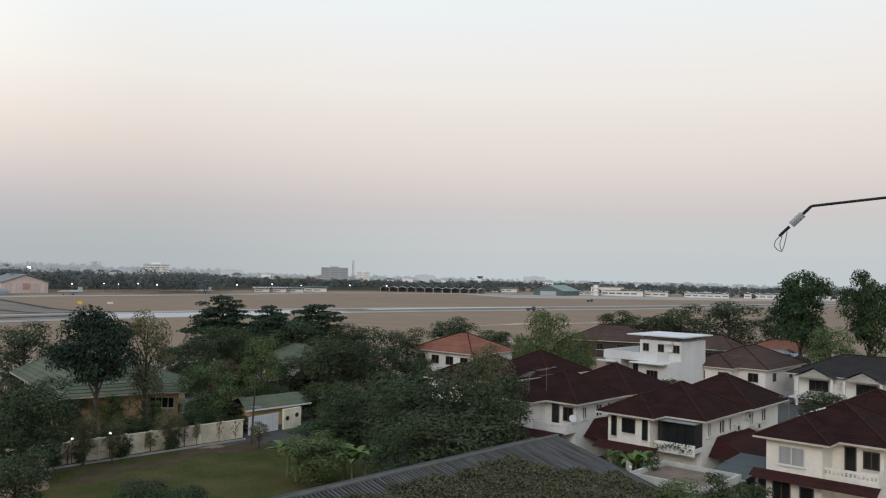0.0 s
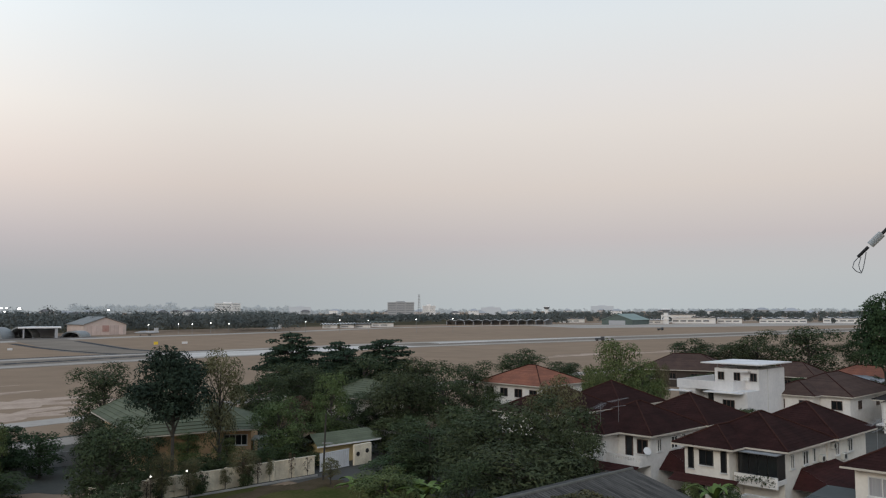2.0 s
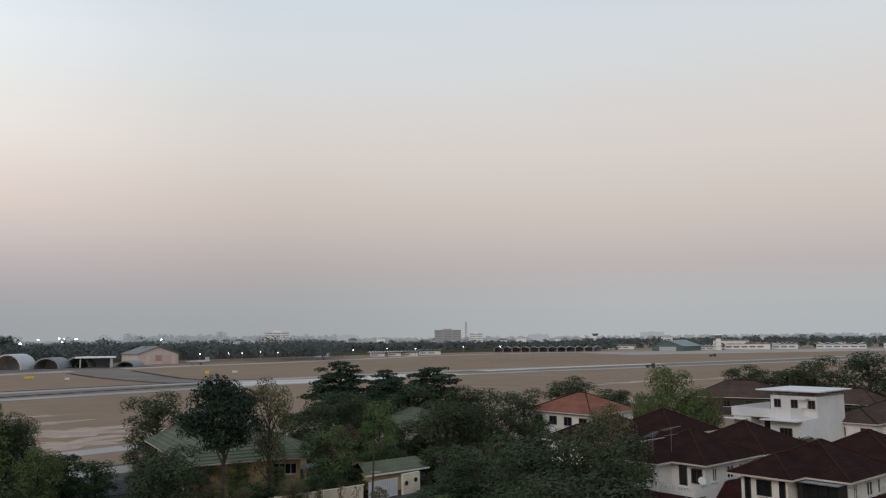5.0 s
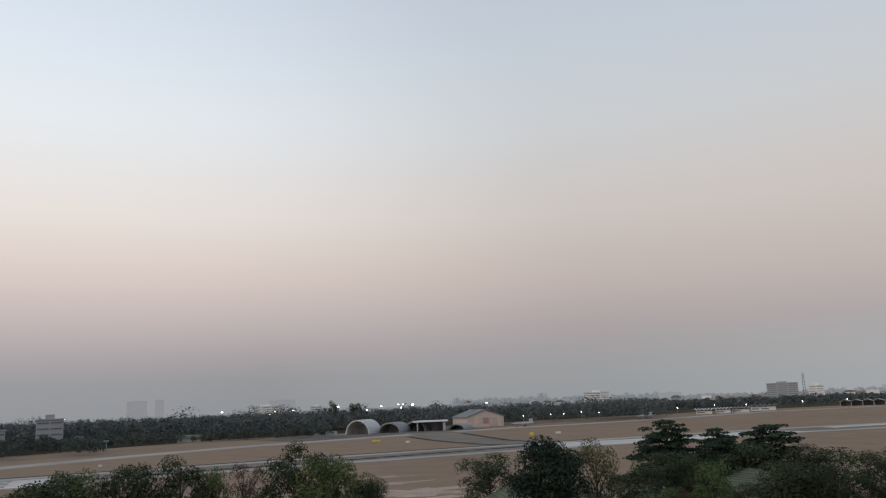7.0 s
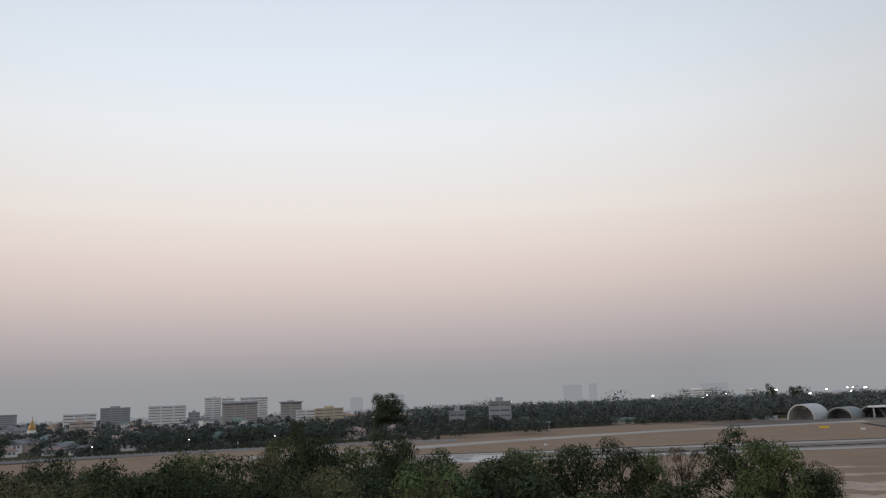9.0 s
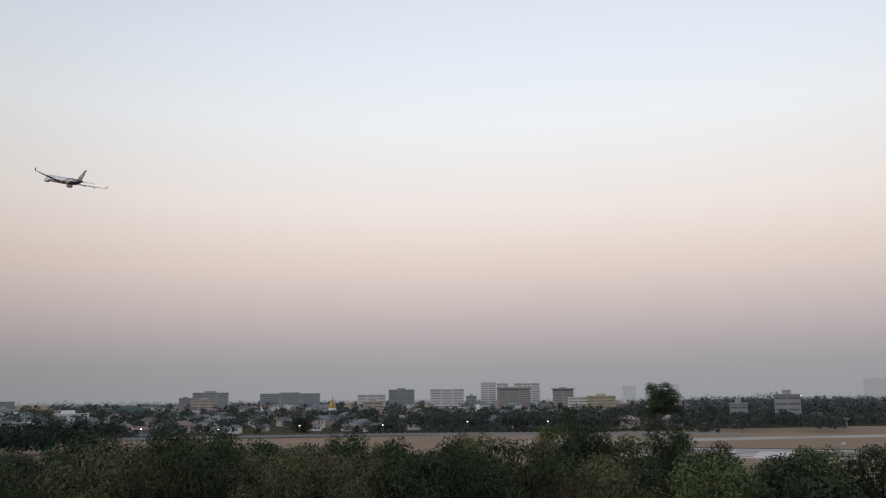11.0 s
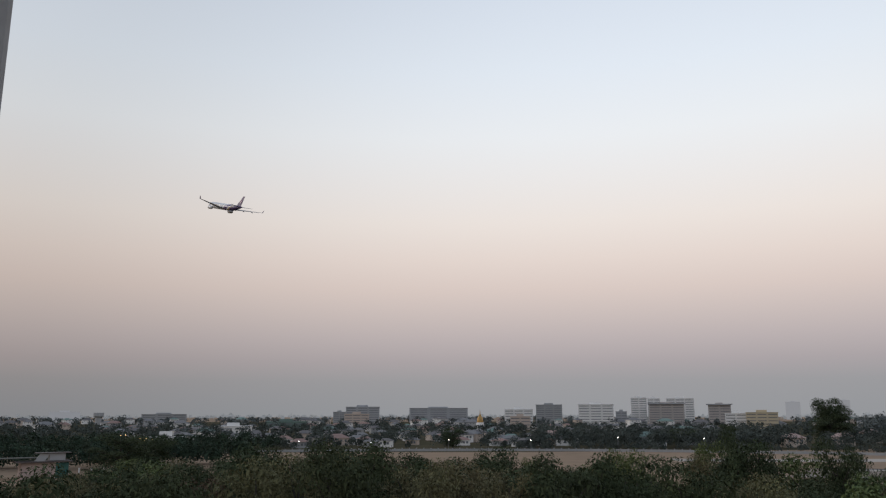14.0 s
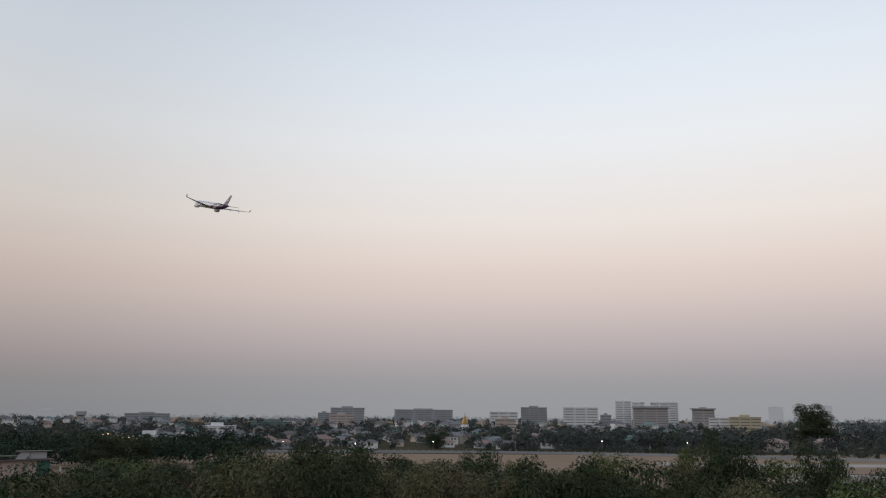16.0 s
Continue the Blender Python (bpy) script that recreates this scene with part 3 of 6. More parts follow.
def carport():
    c = thing("carport", pose(24.2, 61.0, 0, 0, 0, -42), "lean-to carport with pale green sheet roof", "carport")
    bm = bmesh.new()
    slope(bm, (-3.4, -2.0, 2.5), (-0.3, -2.0, 2.5), (-0.3, 5.0, 3.0), (-3.4, 5.0, 3.0), step=7, lift=0.02)
    part("roof", bm, mat("green_sheet", (0.085, 0.095, 0.09), (0.06, 0.07, 0.066), 0.7, 0.8), c)
    part("fascia", boxes((-3.45, -0.25, -2.06, -2.0, 2.36, 2.53)), mat("teal_fascia", (0.24, 0.40, 0.36), (0.18, 0.31, 0.28), 1.0, 0.7), c, "pale teal edge board")
    for x, y in ((-3.2, -1.8), (-0.6, -1.8), (-3.2, 4.7)):
        part("post", rods(((x, y, 0), (x, y, 2.52 + (y + 2) / 14), 0.05)), METAL, c)
    part("green_fence", boxes((-8.2, -3.5, -2.0, -1.9, 0, 2.1)), mat("green_fence_sheet", (0.035, 0.075, 0.045), (0.03, 0.06, 0.04), 0.8, 0.7), c)


carport()


def white_house():
    h = thing("house", pose(28.2, 118.2, 0, 0, 0, -42), "modern white flat-roofed three-storey house with balcony", "house")
    white = mat("bright_white_render", (0.74, 0.72, 0.70), (0.60, 0.59, 0.58), 0.3, 0.8)
    part("wall", boxes((0, 6.6, 2.0, 10.0, 0, 8.4)), white, h)
    part("wall", boxes((1.7, 6.6, -1.6, 1.99, 0, 5.6)), white, h)
    part("wall", boxes((-3.8, -1.2, -1.4, 9.0, 0, 5.6), (-1.19, 1.69, 1.0, 1.99, 0, 5.6)), white, h)
    part("parapet", boxes((-4.0, 4.4, -1.6, -1.4, 5.6, 6.8), (-4.0, -3.8, -1.4, 9.0, 5.6, 6.8), (4.4, 4.6, -1.6, 1.98, 5.6, 6.8)), white, h)
    part("roof_terrace", boxes((-3.8, 4.4, -1.39, 1.98, 5.61, 5.7)), CONC, h)
    slab = part("roof_slab", boxes((-1.6, 7.4, 0.9, 10.8, 9.05, 9.2)), white, h, "thin overhanging white roof slab on short posts")
    for x in (0.3, 3.3, 6.3):
        for y in (2.3, 9.6):
            part("post", rods(((x, y, 8.4), (x, y, 9.05), 0.06)), METAL, slab)
    part("canopy", boxes((-5.0, -1.6, -2.7, -1.41, 5.15, 5.27)), white, h)
    part("canopy", boxes((0.9, 6.2, -3.0, -1.61, 5.35, 5.48)), white, h)
    for x in (1.0, 3.4, 5.8):
        window(h, pose(x, 2.0, 6.75), 0.95, 1.15, 2, FRAMEM)
    part("awning", boxes((4.3, 5.5, 1.0, 1.98, 8.05, 8.2)), white, h)
    part("air_conditioner", boxes((4.5, 5.3, 1.6, 1.98, 6.85, 7.3), bev=0.03), WFRAME, h)
    window(h, pose(3.9, -1.6, 2.9), 1.7, 1.5, 3, FRAMEM)
    window(h, pose(-2.6, -1.4, 3.3), 1.2, 1.3, 2, FRAMEM)
    window(h, pose(0.3, 1.0, 2.9), 1.6, 2.2, 2, DARKM)
    part("drain_pipe", rods(((6.5, 1.92, 5.0), (6.5, 1.92, 8.4), 0.06)), WFRAME, h)
    part("drain_pipe", rods(((6.68, 4.5, 0.2), (6.68, 4.5, 8.4), 0.05)), WFRAME, h)


white_house()


def plain_house(x, y, turn, w, l, eave, pitch, walls, tiles, caps, label, wing=None, wins=3):
    h = thing("house", pose(x, y, 0, 0, 0, turn), label, "house")
    part("wall", boxes((-w / 2 + 0.7, w / 2 - 0.7, -l / 2 + 0.7, l / 2 - 0.7, 0, eave - 0.1)), walls, h)
    hip_roof(h, -w / 2, w / 2, -l / 2, l / 2, eave, pitch, tiles, caps)
    if wing:
        x0, x1, dy = wing
        part("wall", boxes((x0 + 0.6, x1 - 0.6, -l / 2 - dy + 0.7, -l / 2 + 0.7, 0, eave - 0.11)), walls, h)
        hip_roof(h, x0, x1, -l / 2 - dy, -l / 2 + 0.8, eave, pitch, tiles, caps, y_ridge_to=-l / 2 + (x1 - x0) * 0.5)
    front = -l / 2 + 0.7
    for i in range(wins):
        xx = -w / 2 + w * (i + 0.7) / (wins + 0.4)
        yy = front - (wing[2] if wing and wing[0] + 0.6 < xx < wing[1] - 0.6 else 0)
        window(h, pose(xx, yy, eave - 2.0), 1.5, 1.3, 2, FRAMEM)
    for i in range(2):
        window(h, pose(w / 2 - 0.7, -l / 4 + i * l / 2.4, eave - 2.0, 0, 0, 90), 1.2, 1.2, 2, FRAMEM)
    return h


plain_house(48.5, 126.5, -42, 12, 17, 4.6, 0.45, WHITE, BROWN, MAROON_CAP, "white house with wide grey-brown tiled hip roof", wing=(-6, 1.8, 2.4))
plain_house(3.6, 128.5, -42, 13, 11.5, 5.5, 0.45, WHITE, ORANGE, MAROON_CAP, "two-storey white house with orange terracotta hip roof", wins=4)
plain_house(39.5, 184, -20, 20, 14, 3.7, 0.45, mat("dark_timber", (0.05, 0.035, 0.03), (0.035, 0.03, 0.025), 0.5, 0.8), BROWN, MAROON_CAP, "large dark timber house with brown tiled roof", wins=4)
plain_house(58, 170, -42, 12, 9, 3.3, 0.6, MATS["dark_timber"], BROWN, MAROON_CAP, "house with steep brown roof behind trees")
plain_house(68, 160, -42, 16, 12, 3.6, 0.4, WHITE, ORANGE, MAROON_CAP, "low house with orange tiled roof")
plain_house(62, 150, -42, 10, 7, 4.0, 0.25, WHITE, METAL, METAL, "low shed with pale metal roof")


def gabled_house():
    """Long white house under a charcoal roof with three front gables."""
    h = thing("house", pose(59.5, 114, 0, 0, 0, -42), "long white house with charcoal roof and front gables", "house")
    part("wall", boxes((-8, 10, -3.5, 7, 0, 4.2)), WHITE, h)
    hip_roof(h, -9, 11, -4.2, 8, 4.3, 0.45, BLACKT, BLACKT)
    for gx in (-4.6, 1.6, 7.6):
        bm = bmesh.new()
        slope(bm, (gx - 2.8, -6.0, 4.1), (gx - 2.8, -1.0, 4.1), (gx, -1.0, 5.5), (gx, -6.0, 5.5))
        slope(bm, (gx + 2.8, -1.0, 4.1), (gx + 2.8, -6.0, 4.1), (gx, -6.0, 5.5), (gx, -1.0, 5.5))
        part("gable_roof", bm, BLACKT, h)
        gb = bmesh.new()
        f = gb.faces.new([gb.verts.new(p) for p in ((gx - 2.5, -5.6, 4.0), (gx + 2.5, -5.6, 4.0), (gx, -5.6, 5.3))])
        bmesh.ops.solidify(gb, geom=[f], thickness=0.15)
        part("gable_wall", gb, WHITE, h)
        for sx in (-2.3, 2.3):
            part("post", boxes((gx + sx - 0.15, gx + sx + 0.15, -5.65, -5.35, 0, 4.0)), WHITE, h)
        window(h, pose(gx, -3.5, 2.0), 2.6, 1.5, 3, DARKM)
        balustrade(h, gx - 2.1, gx + 2.1, -5.4, 1.2)
    part("floor_slab", boxes((-8, 10, -5.8, -3.51, 1.0, 1.2)), WHITE, h)


gabled_house()


def garden_house():
    h = thing("house", pose(-41.3, 92.3, 0, 0, 0, -51.9), "single-storey peach house with large sage-green ribbed hip roof", "house")
    part("wall", boxes((-11.0, 11.0, -3.7, 3.7, 0, 3.9)), PEACH, h)
    hip_roof(h, -12.4, 12.4, -5.1, 5.1, 4.1, 0.58, GREENT, GREENT, step=0.55, lift=0.07)
    for x in (-6.0, 0.5, 7.5):
        window(h, pose(x, -3.7, 1.5), 1.5, 1.3, 2, WFRAME)
    w = thing("house", pose(-34.4, 90.9, 0, 0, 0, 12), "peach garden house with sage-green tiled roof behind trees", "house")
    part("wall", boxes((-5, 5, -3.2, 4, 0, 3.7)), PEACH, w)
    hip_roof(w, -6, 6, -4.4, 5, 3.8, 0.5, GREENT, GREENT, step=0.5, lift=0.05)
    window(w, pose(-2.8, -3.2, 1.6), 1.3, 1.3, 2, WFRAME)
    window(w, pose(3.3, -3.2, 1.9), 2.6, 1.2, 4, WFRAME)
    aircon(w, pose(-0.6, -3.2, 1.0))
    part("porch_roof", boxes((5.0, 9.0, -3.4, 0, 2.4, 2.5)), mat("pale_sheet", (0.4, 0.42, 0.38), (0.33, 0.35, 0.32), 0.6, 0.7), w)
    for x in (5.3, 8.7):
        part("post", rods(((x, -3.2, 0), (x, -3.2, 2.4), 0.06)), METAL, w)
    g = thing("gatehouse", pose(-18.6, 90.0, 0, 0, 0, 48), "small gatehouse with sage-green tiled roof and yellow wall", "gatehouse")
    part("wall", boxes((-3.6, 3.6, -0.2, 2.0, 0, 2.2)), mat("yellow_render", (0.62, 0.48, 0.24), (0.52, 0.4, 0.2), 0.5, 0.85), g)
    bm = bmesh.new()
    slope(bm, (-4.4, -1.2, 2.25), (4.4, -1.2, 2.25), (4.0, 0.9, 3.3), (-4.0, 0.9, 3.3))
    slope(bm, (4.4, 3.0, 2.25), (-4.4, 3.0, 2.25), (-4.0, 0.9, 3.3), (4.0, 0.9, 3.3))
    part("roof", bm, GREENT, g)
    part("fascia", boxes((-4.4, 4.4, -1.22, -1.16, 2.08, 2.25)), WFRAME, g)
    b = thing("house", pose(-19.6, 111.5, 0, 0, 0, -42), "house with sage-green roof among the trees", "house")
    part("wall", boxes((-4, 4, -3, 3, 0, 5.0)), CREAM, b)
    hip_roof(b, -5, 5, -4, 4, 5.1, 0.52, GREENT, GREENT, step=0.5, lift=0.05)
    part("balcony", boxes((-3.8, 3.8, -4.4, -3.01, 2.2, 2.4)), CREAM, b)
    balustrade(b, -3.8, 3.8, -4.3, 2.4)
    window(b, pose(0, -3, 2.6), 1.8, 1.9, 2, WFRAME)


garden_house()


def boundary_wall():
    """White precast wall of posts and ribbed panels along the lawn, with the gate."""
    w = thing("boundary_wall", pose(-35.5, 66.6, 0, 0, 0, 47), "weathered white boundary wall along the lawn", "wall")
    stain = mat("stained_white_wall", (0.86, 0.77, 0.60), (0.56, 0.49, 0.37), 0.9, 0.9, 0.2, obj=0.08, spec=0.1)
    n = 9
    for i in range(n):
        x = i * 2.5
        part("post", boxes((x - 0.12, x + 0.12, -0.16, 0.16, 0, 1.95)), stain, w)
        part("panel", boxes((x + 0.125, x + 2.375, -0.05, 0.05, 0, 1.8), *[(x + 0.3 + k * 0.5, x + 0.38 + k * 0.5, -0.09, -0.052, 0.05, 1.75) for k in range(5)]), stain, w)
    part("coping", boxes((0, n * 2.5, -0.12, 0.12, 1.805, 1.88)), stain, w)
    kerb = part("flower_bed_kerb", boxes((0, 22, -1.25, -1.1, 0, 0.18)), CONC)
    kerb.parent = w
    g = thing("sliding_gate", pose(-19.8, 83.6, 0, 0, 0, 55), "white ribbed metal sliding gate, closed", "gate")
    part("gate_frame", boxes((0, 4.2, -0.05, 0.05, 1.85, 1.95), (0, 4.2, -0.05, 0.05, 0.1, 0.2)), PAINT, g)
    for i in range(14):
        part("slat", boxes((0.02 + i * 0.3, 0.26 + i * 0.3, -0.03, 0.03, 0.2, 1.85)), PAINT, g)
    p = thing("gate_pillar", pose(-17.0, 87.6, 0, 0, 0, 55), "white rendered gate pillar wall", "pillar")
    part("pillar", boxes((0, 2.6, -0.15, 0.15, 0, 2.2), bev=0.02), stain, p)
    for x, z in ((0.5, 1.2), (1.9, 1.4)):
        part("plaque", rods(((x, -0.2, z), (x, -0.152, z), 0.25), n=14), DARKM, p)
    # concrete wall by the perimeter road
    q = thing("perimeter_wall", pose(-70, 70, 0, 0, 0, 35), "low grey concrete perimeter wall", "wall")
    for i in range(12):
        part("post", boxes((i * 2.6 - 0.1, i * 2.6 + 0.1, -0.13, 0.13, 0, 1.7)), CONC, q)
        part("panel", boxes((i * 2.6 + 0.105, i * 2.6 + 2.495, -0.05, 0.05, 0, 1.55)), CONC, q)


boundary_wall()


def utility_pole():
    p = thing("utility_pole", pose(-18.6, 80.0, 0), "weathered wooden utility pole with sagging cable", "pole")
    part("shaft", rods(((0, 0, 0), (0.25, 0, 6.6), 0.11, 0.08)), BARK, p)
    part("cross_arm", boxes((-0.1, 0.9, -0.04, 0.04, 3.6, 3.7)), METAL, p)
    a, b = Vector((0.1, 0, 6.4)), Vector((22, -6, 5.2))
    cable = bmesh.new()
    prev = a
    for i in range(1, 15):
        s = i / 14
        q = a.lerp(b, s) - Vector((0, 0, 4 * 1.1 * s * (1 - s)))
        rod(cable, prev, q, 0.018, n=5)
        prev = q
    part("cable", cable, DARKM, p)


utility_pole()


def old_roof():
    """Weathered corrugated roof in front, ridge along the street grid, on a plain shed."""
    h = thing("shed", pose(8.4, 57.8, 0, 0, 0, -42), "long shed under a weathered corrugated grey roof", "shed")
    zr, L, W, drop = 5.8, 26.0, 11.0, 0.27

    def sheet(sign, width):
        bm = bmesh.new()
        n = int(L / 0.28) * 4
        top, bot = [], []
        for i in range(n + 1):
            y = -L * i / n
            wv = 0.085 * math.sin(i * math.pi / 2)
            top.append(bm.verts.new((0, y, zr + wv)))
            bot.append(bm.verts.new((sign * width, y, zr - drop * width + wv)))
        for i in range(n):
            f = bm.faces.new((top[i], bot[i], bot[i + 1], top[i + 1]) if sign < 0 else (top[i], top[i + 1], bot[i + 1], bot[i]))
            # lower half of each wave takes the painted furrow shade
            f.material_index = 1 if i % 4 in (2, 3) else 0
        return bm

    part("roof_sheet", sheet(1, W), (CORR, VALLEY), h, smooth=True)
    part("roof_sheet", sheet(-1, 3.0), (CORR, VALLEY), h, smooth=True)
    part("ridge_cap", rods(((0, 0.1, zr + 0.03), (0, -L, zr + 0.03), 0.13), n=8), mat("moss_cap", (0.13, 0.13, 0.115), (0.08, 0.08, 0.07), 1.0, 0.9), h)
    part("wall", boxes((-2.6, W - 0.6, -L + 0.6, -0.5, 0, 2.5)), mat("grey_shed_wall", (0.2, 0.19, 0.18), (0.14, 0.13, 0.13), 0.6, 0.9), h)
    part("gable_wall", boxes((-1.5, 6.0, -0.7, -0.52, 2.5, 4.0)), MATS["grey_shed_wall"], h)
    for i in range(10):
        part("rafter", boxes((-2.9, -0.1, -2.0 - i * 2.4, -1.9 - i * 2.4, 4.9, 5.0)), DARKM, h)
    return h


old_roof()


def parked_car():
    c = thing("parked_car", pose(-23.2, 92.0, 0, 0, 0, 20), "dark saloon car parked beside the garden house", "car")
    paint = mat("dark_car_paint", (0.02, 0.022, 0.026), (0.015, 0.017, 0.02), 1.0, 0.3)
    prof = [(-2.2, 0.35), (-2.2, 0.85), (-1.5, 0.98), (-0.9, 1.42), (0.7, 1.45), (1.4, 1.0), (2.15, 0.9), (2.2, 0.35)]
    bm = bmesh.new()
    a = [bm.verts.new((x, -0.85, z)) for x, z in prof]
    b = [bm.verts.new((x, 0.85, z)) for x, z in prof]
    n = len(prof)
    for i in range(n):
        bm.faces.new((a[i], a[(i + 1) % n], b[(i + 1) % n], b[i]))
    bm.faces.new(a[::-1])
    bm.faces.new(b)
    bmesh.ops.recalc_face_normals(bm, faces=bm.faces)
    bmesh.ops.bevel(bm, geom=bm.edges[:], offset=0.06, segments=2, affect="EDGES")
    part("body", bm, paint, c)
    for s in (-0.9, 0.9):
        part("side_window", boxes((-1.1, 0.9, s - 0.02, s + 0.02, 1.0, 1.33)), GLASS, c)
        for x in (-1.4, 1.4):
            w = part("wheel", rods(((x, s - 0.1, 0.33), (x, s + 0.1, 0.33), 0.33), n=16), DARKM, c)
            part("rim", rods(((x, s - 0.12, 0.33), (x, s + 0.12, 0.33), 0.19), n=12), METAL, w)


def garden_lamp(x, y, h):
    g = thing("garden_lamp", pose(x, y, 0), "small white globe garden lamp on a thin post", "lamp", "garden lamps")
    part("post", rods(((0, 0, 0), (0, 0, h), 0.03)), DARKM, g)
    part("globe", rods(((0, 0, h), (0, 0, h + 0.1), 0.06, 0.12), ((0, 0, h + 0.1), (0, 0, h + 0.2), 0.12, 0.06), n=10), mat("globe_glow", (1.0, 0.95, 0.85), (1, 0.95, 0.85), 1.0, 0.5, emit=1.2), g)


parked_car()
garden_lamp(-31.6, 69.6, 2.2)
garden_lamp(-29.4, 72.2, 2.2)


def yard_post():
    p = polar(-24.2, 48)
    q = thing("yard_post", pose(p.x, p.y, 0), "old wooden post with a white tube lamp", "post")
    part("post", rods(((0, 0, 0), (0.05, 0, 5.0), 0.14, 0.12), n=7), BARK, q)
    part("tube_lamp", rods(((0.7, -0.4, 3.3), (2.0, -0.5, 3.9), 0.06), n=8), PAINT, q)
    part("bracket", rods(((0.05, 0, 3.6), (0.9, -0.4, 3.4), 0.03), n=6), DARKM, q)


yard_post()


# ---- trees ----
def leaves(centres, radii, n, size, rng, flat=0.75):
    """Small three-cornered leaf sprays scattered over a set of lobes; arrays of vertices and triangles."""
    c = np.array(centres)
    r = np.array(radii)
    pick = rng.choice(len(c), n, p=r ** 2 / (r ** 2).sum())
    d = rng.normal(size=(n, 3))
    d /= np.linalg.norm(d, axis=1)[:, None]
    d[:, 2] = np.where(d[:, 2] < -0.45, -d[:, 2], d[:, 2])
    rad = r[pick] * (0.62 + 0.45 * rng.random(n) ** 0.6)
    p = c[pick] + d * rad[:, None] * np.array([1, 1, flat])
    nrm = d + 0.55 * rng.normal(size=(n, 3)) + np.array([0, 0, 0.45])
    nrm /= np.linalg.norm(nrm, axis=1)[:, None]
    u = np.cross(nrm, rng.normal(size=(n, 3)))
    u /= np.linalg.norm(u, axis=1)[:, None]
    v = np.cross(nrm, u)
    s = size * (0.55 + 0.9 * rng.random(n))[:, None]
    q = np.stack([p - u * s, p - v * s * 0.7 + nrm * s * 0.2, p + u * s - np.array([0, 0, 1]) * s * 0.3], 1)
    return q.reshape(-1, 3), np.arange(3 * n).reshape(-1, 3)


def leaf_object(name, quads, material, parent=None):
    vs, fs = quads
    me = bpy.data.meshes.new(name)
    me.from_pydata(vs.tolist(), [], fs.tolist())
    me.materials.append(material)
    ob = new(name, me)
    ob.parent = parent
    return ob


TREE_WORDS = {
    "dark": ("broadleaf_tree", "dense dark green broadleaf tree with uneven crown"),
    "light": ("leafy_tree", "bushy fresh green tree with a full crown"),
    "airy": ("slender_tree", "slender olive-green tree with thin airy crown"),
    "shrub": ("shrub", "rounded green garden shrub with loose leaves"),
    "tall": ("tall_tree", "tall dark green tree with bare trunk and high crown"),
    "high": ("high_crowned_tree", "dark garden tree with a long bare trunk and spreading crown"),
    "tier": ("tiered_tree", "tall dark tree with flat tiered branches"),
    "dead": ("dry_tree", "dry brown tree with thin withered leaves"),
}


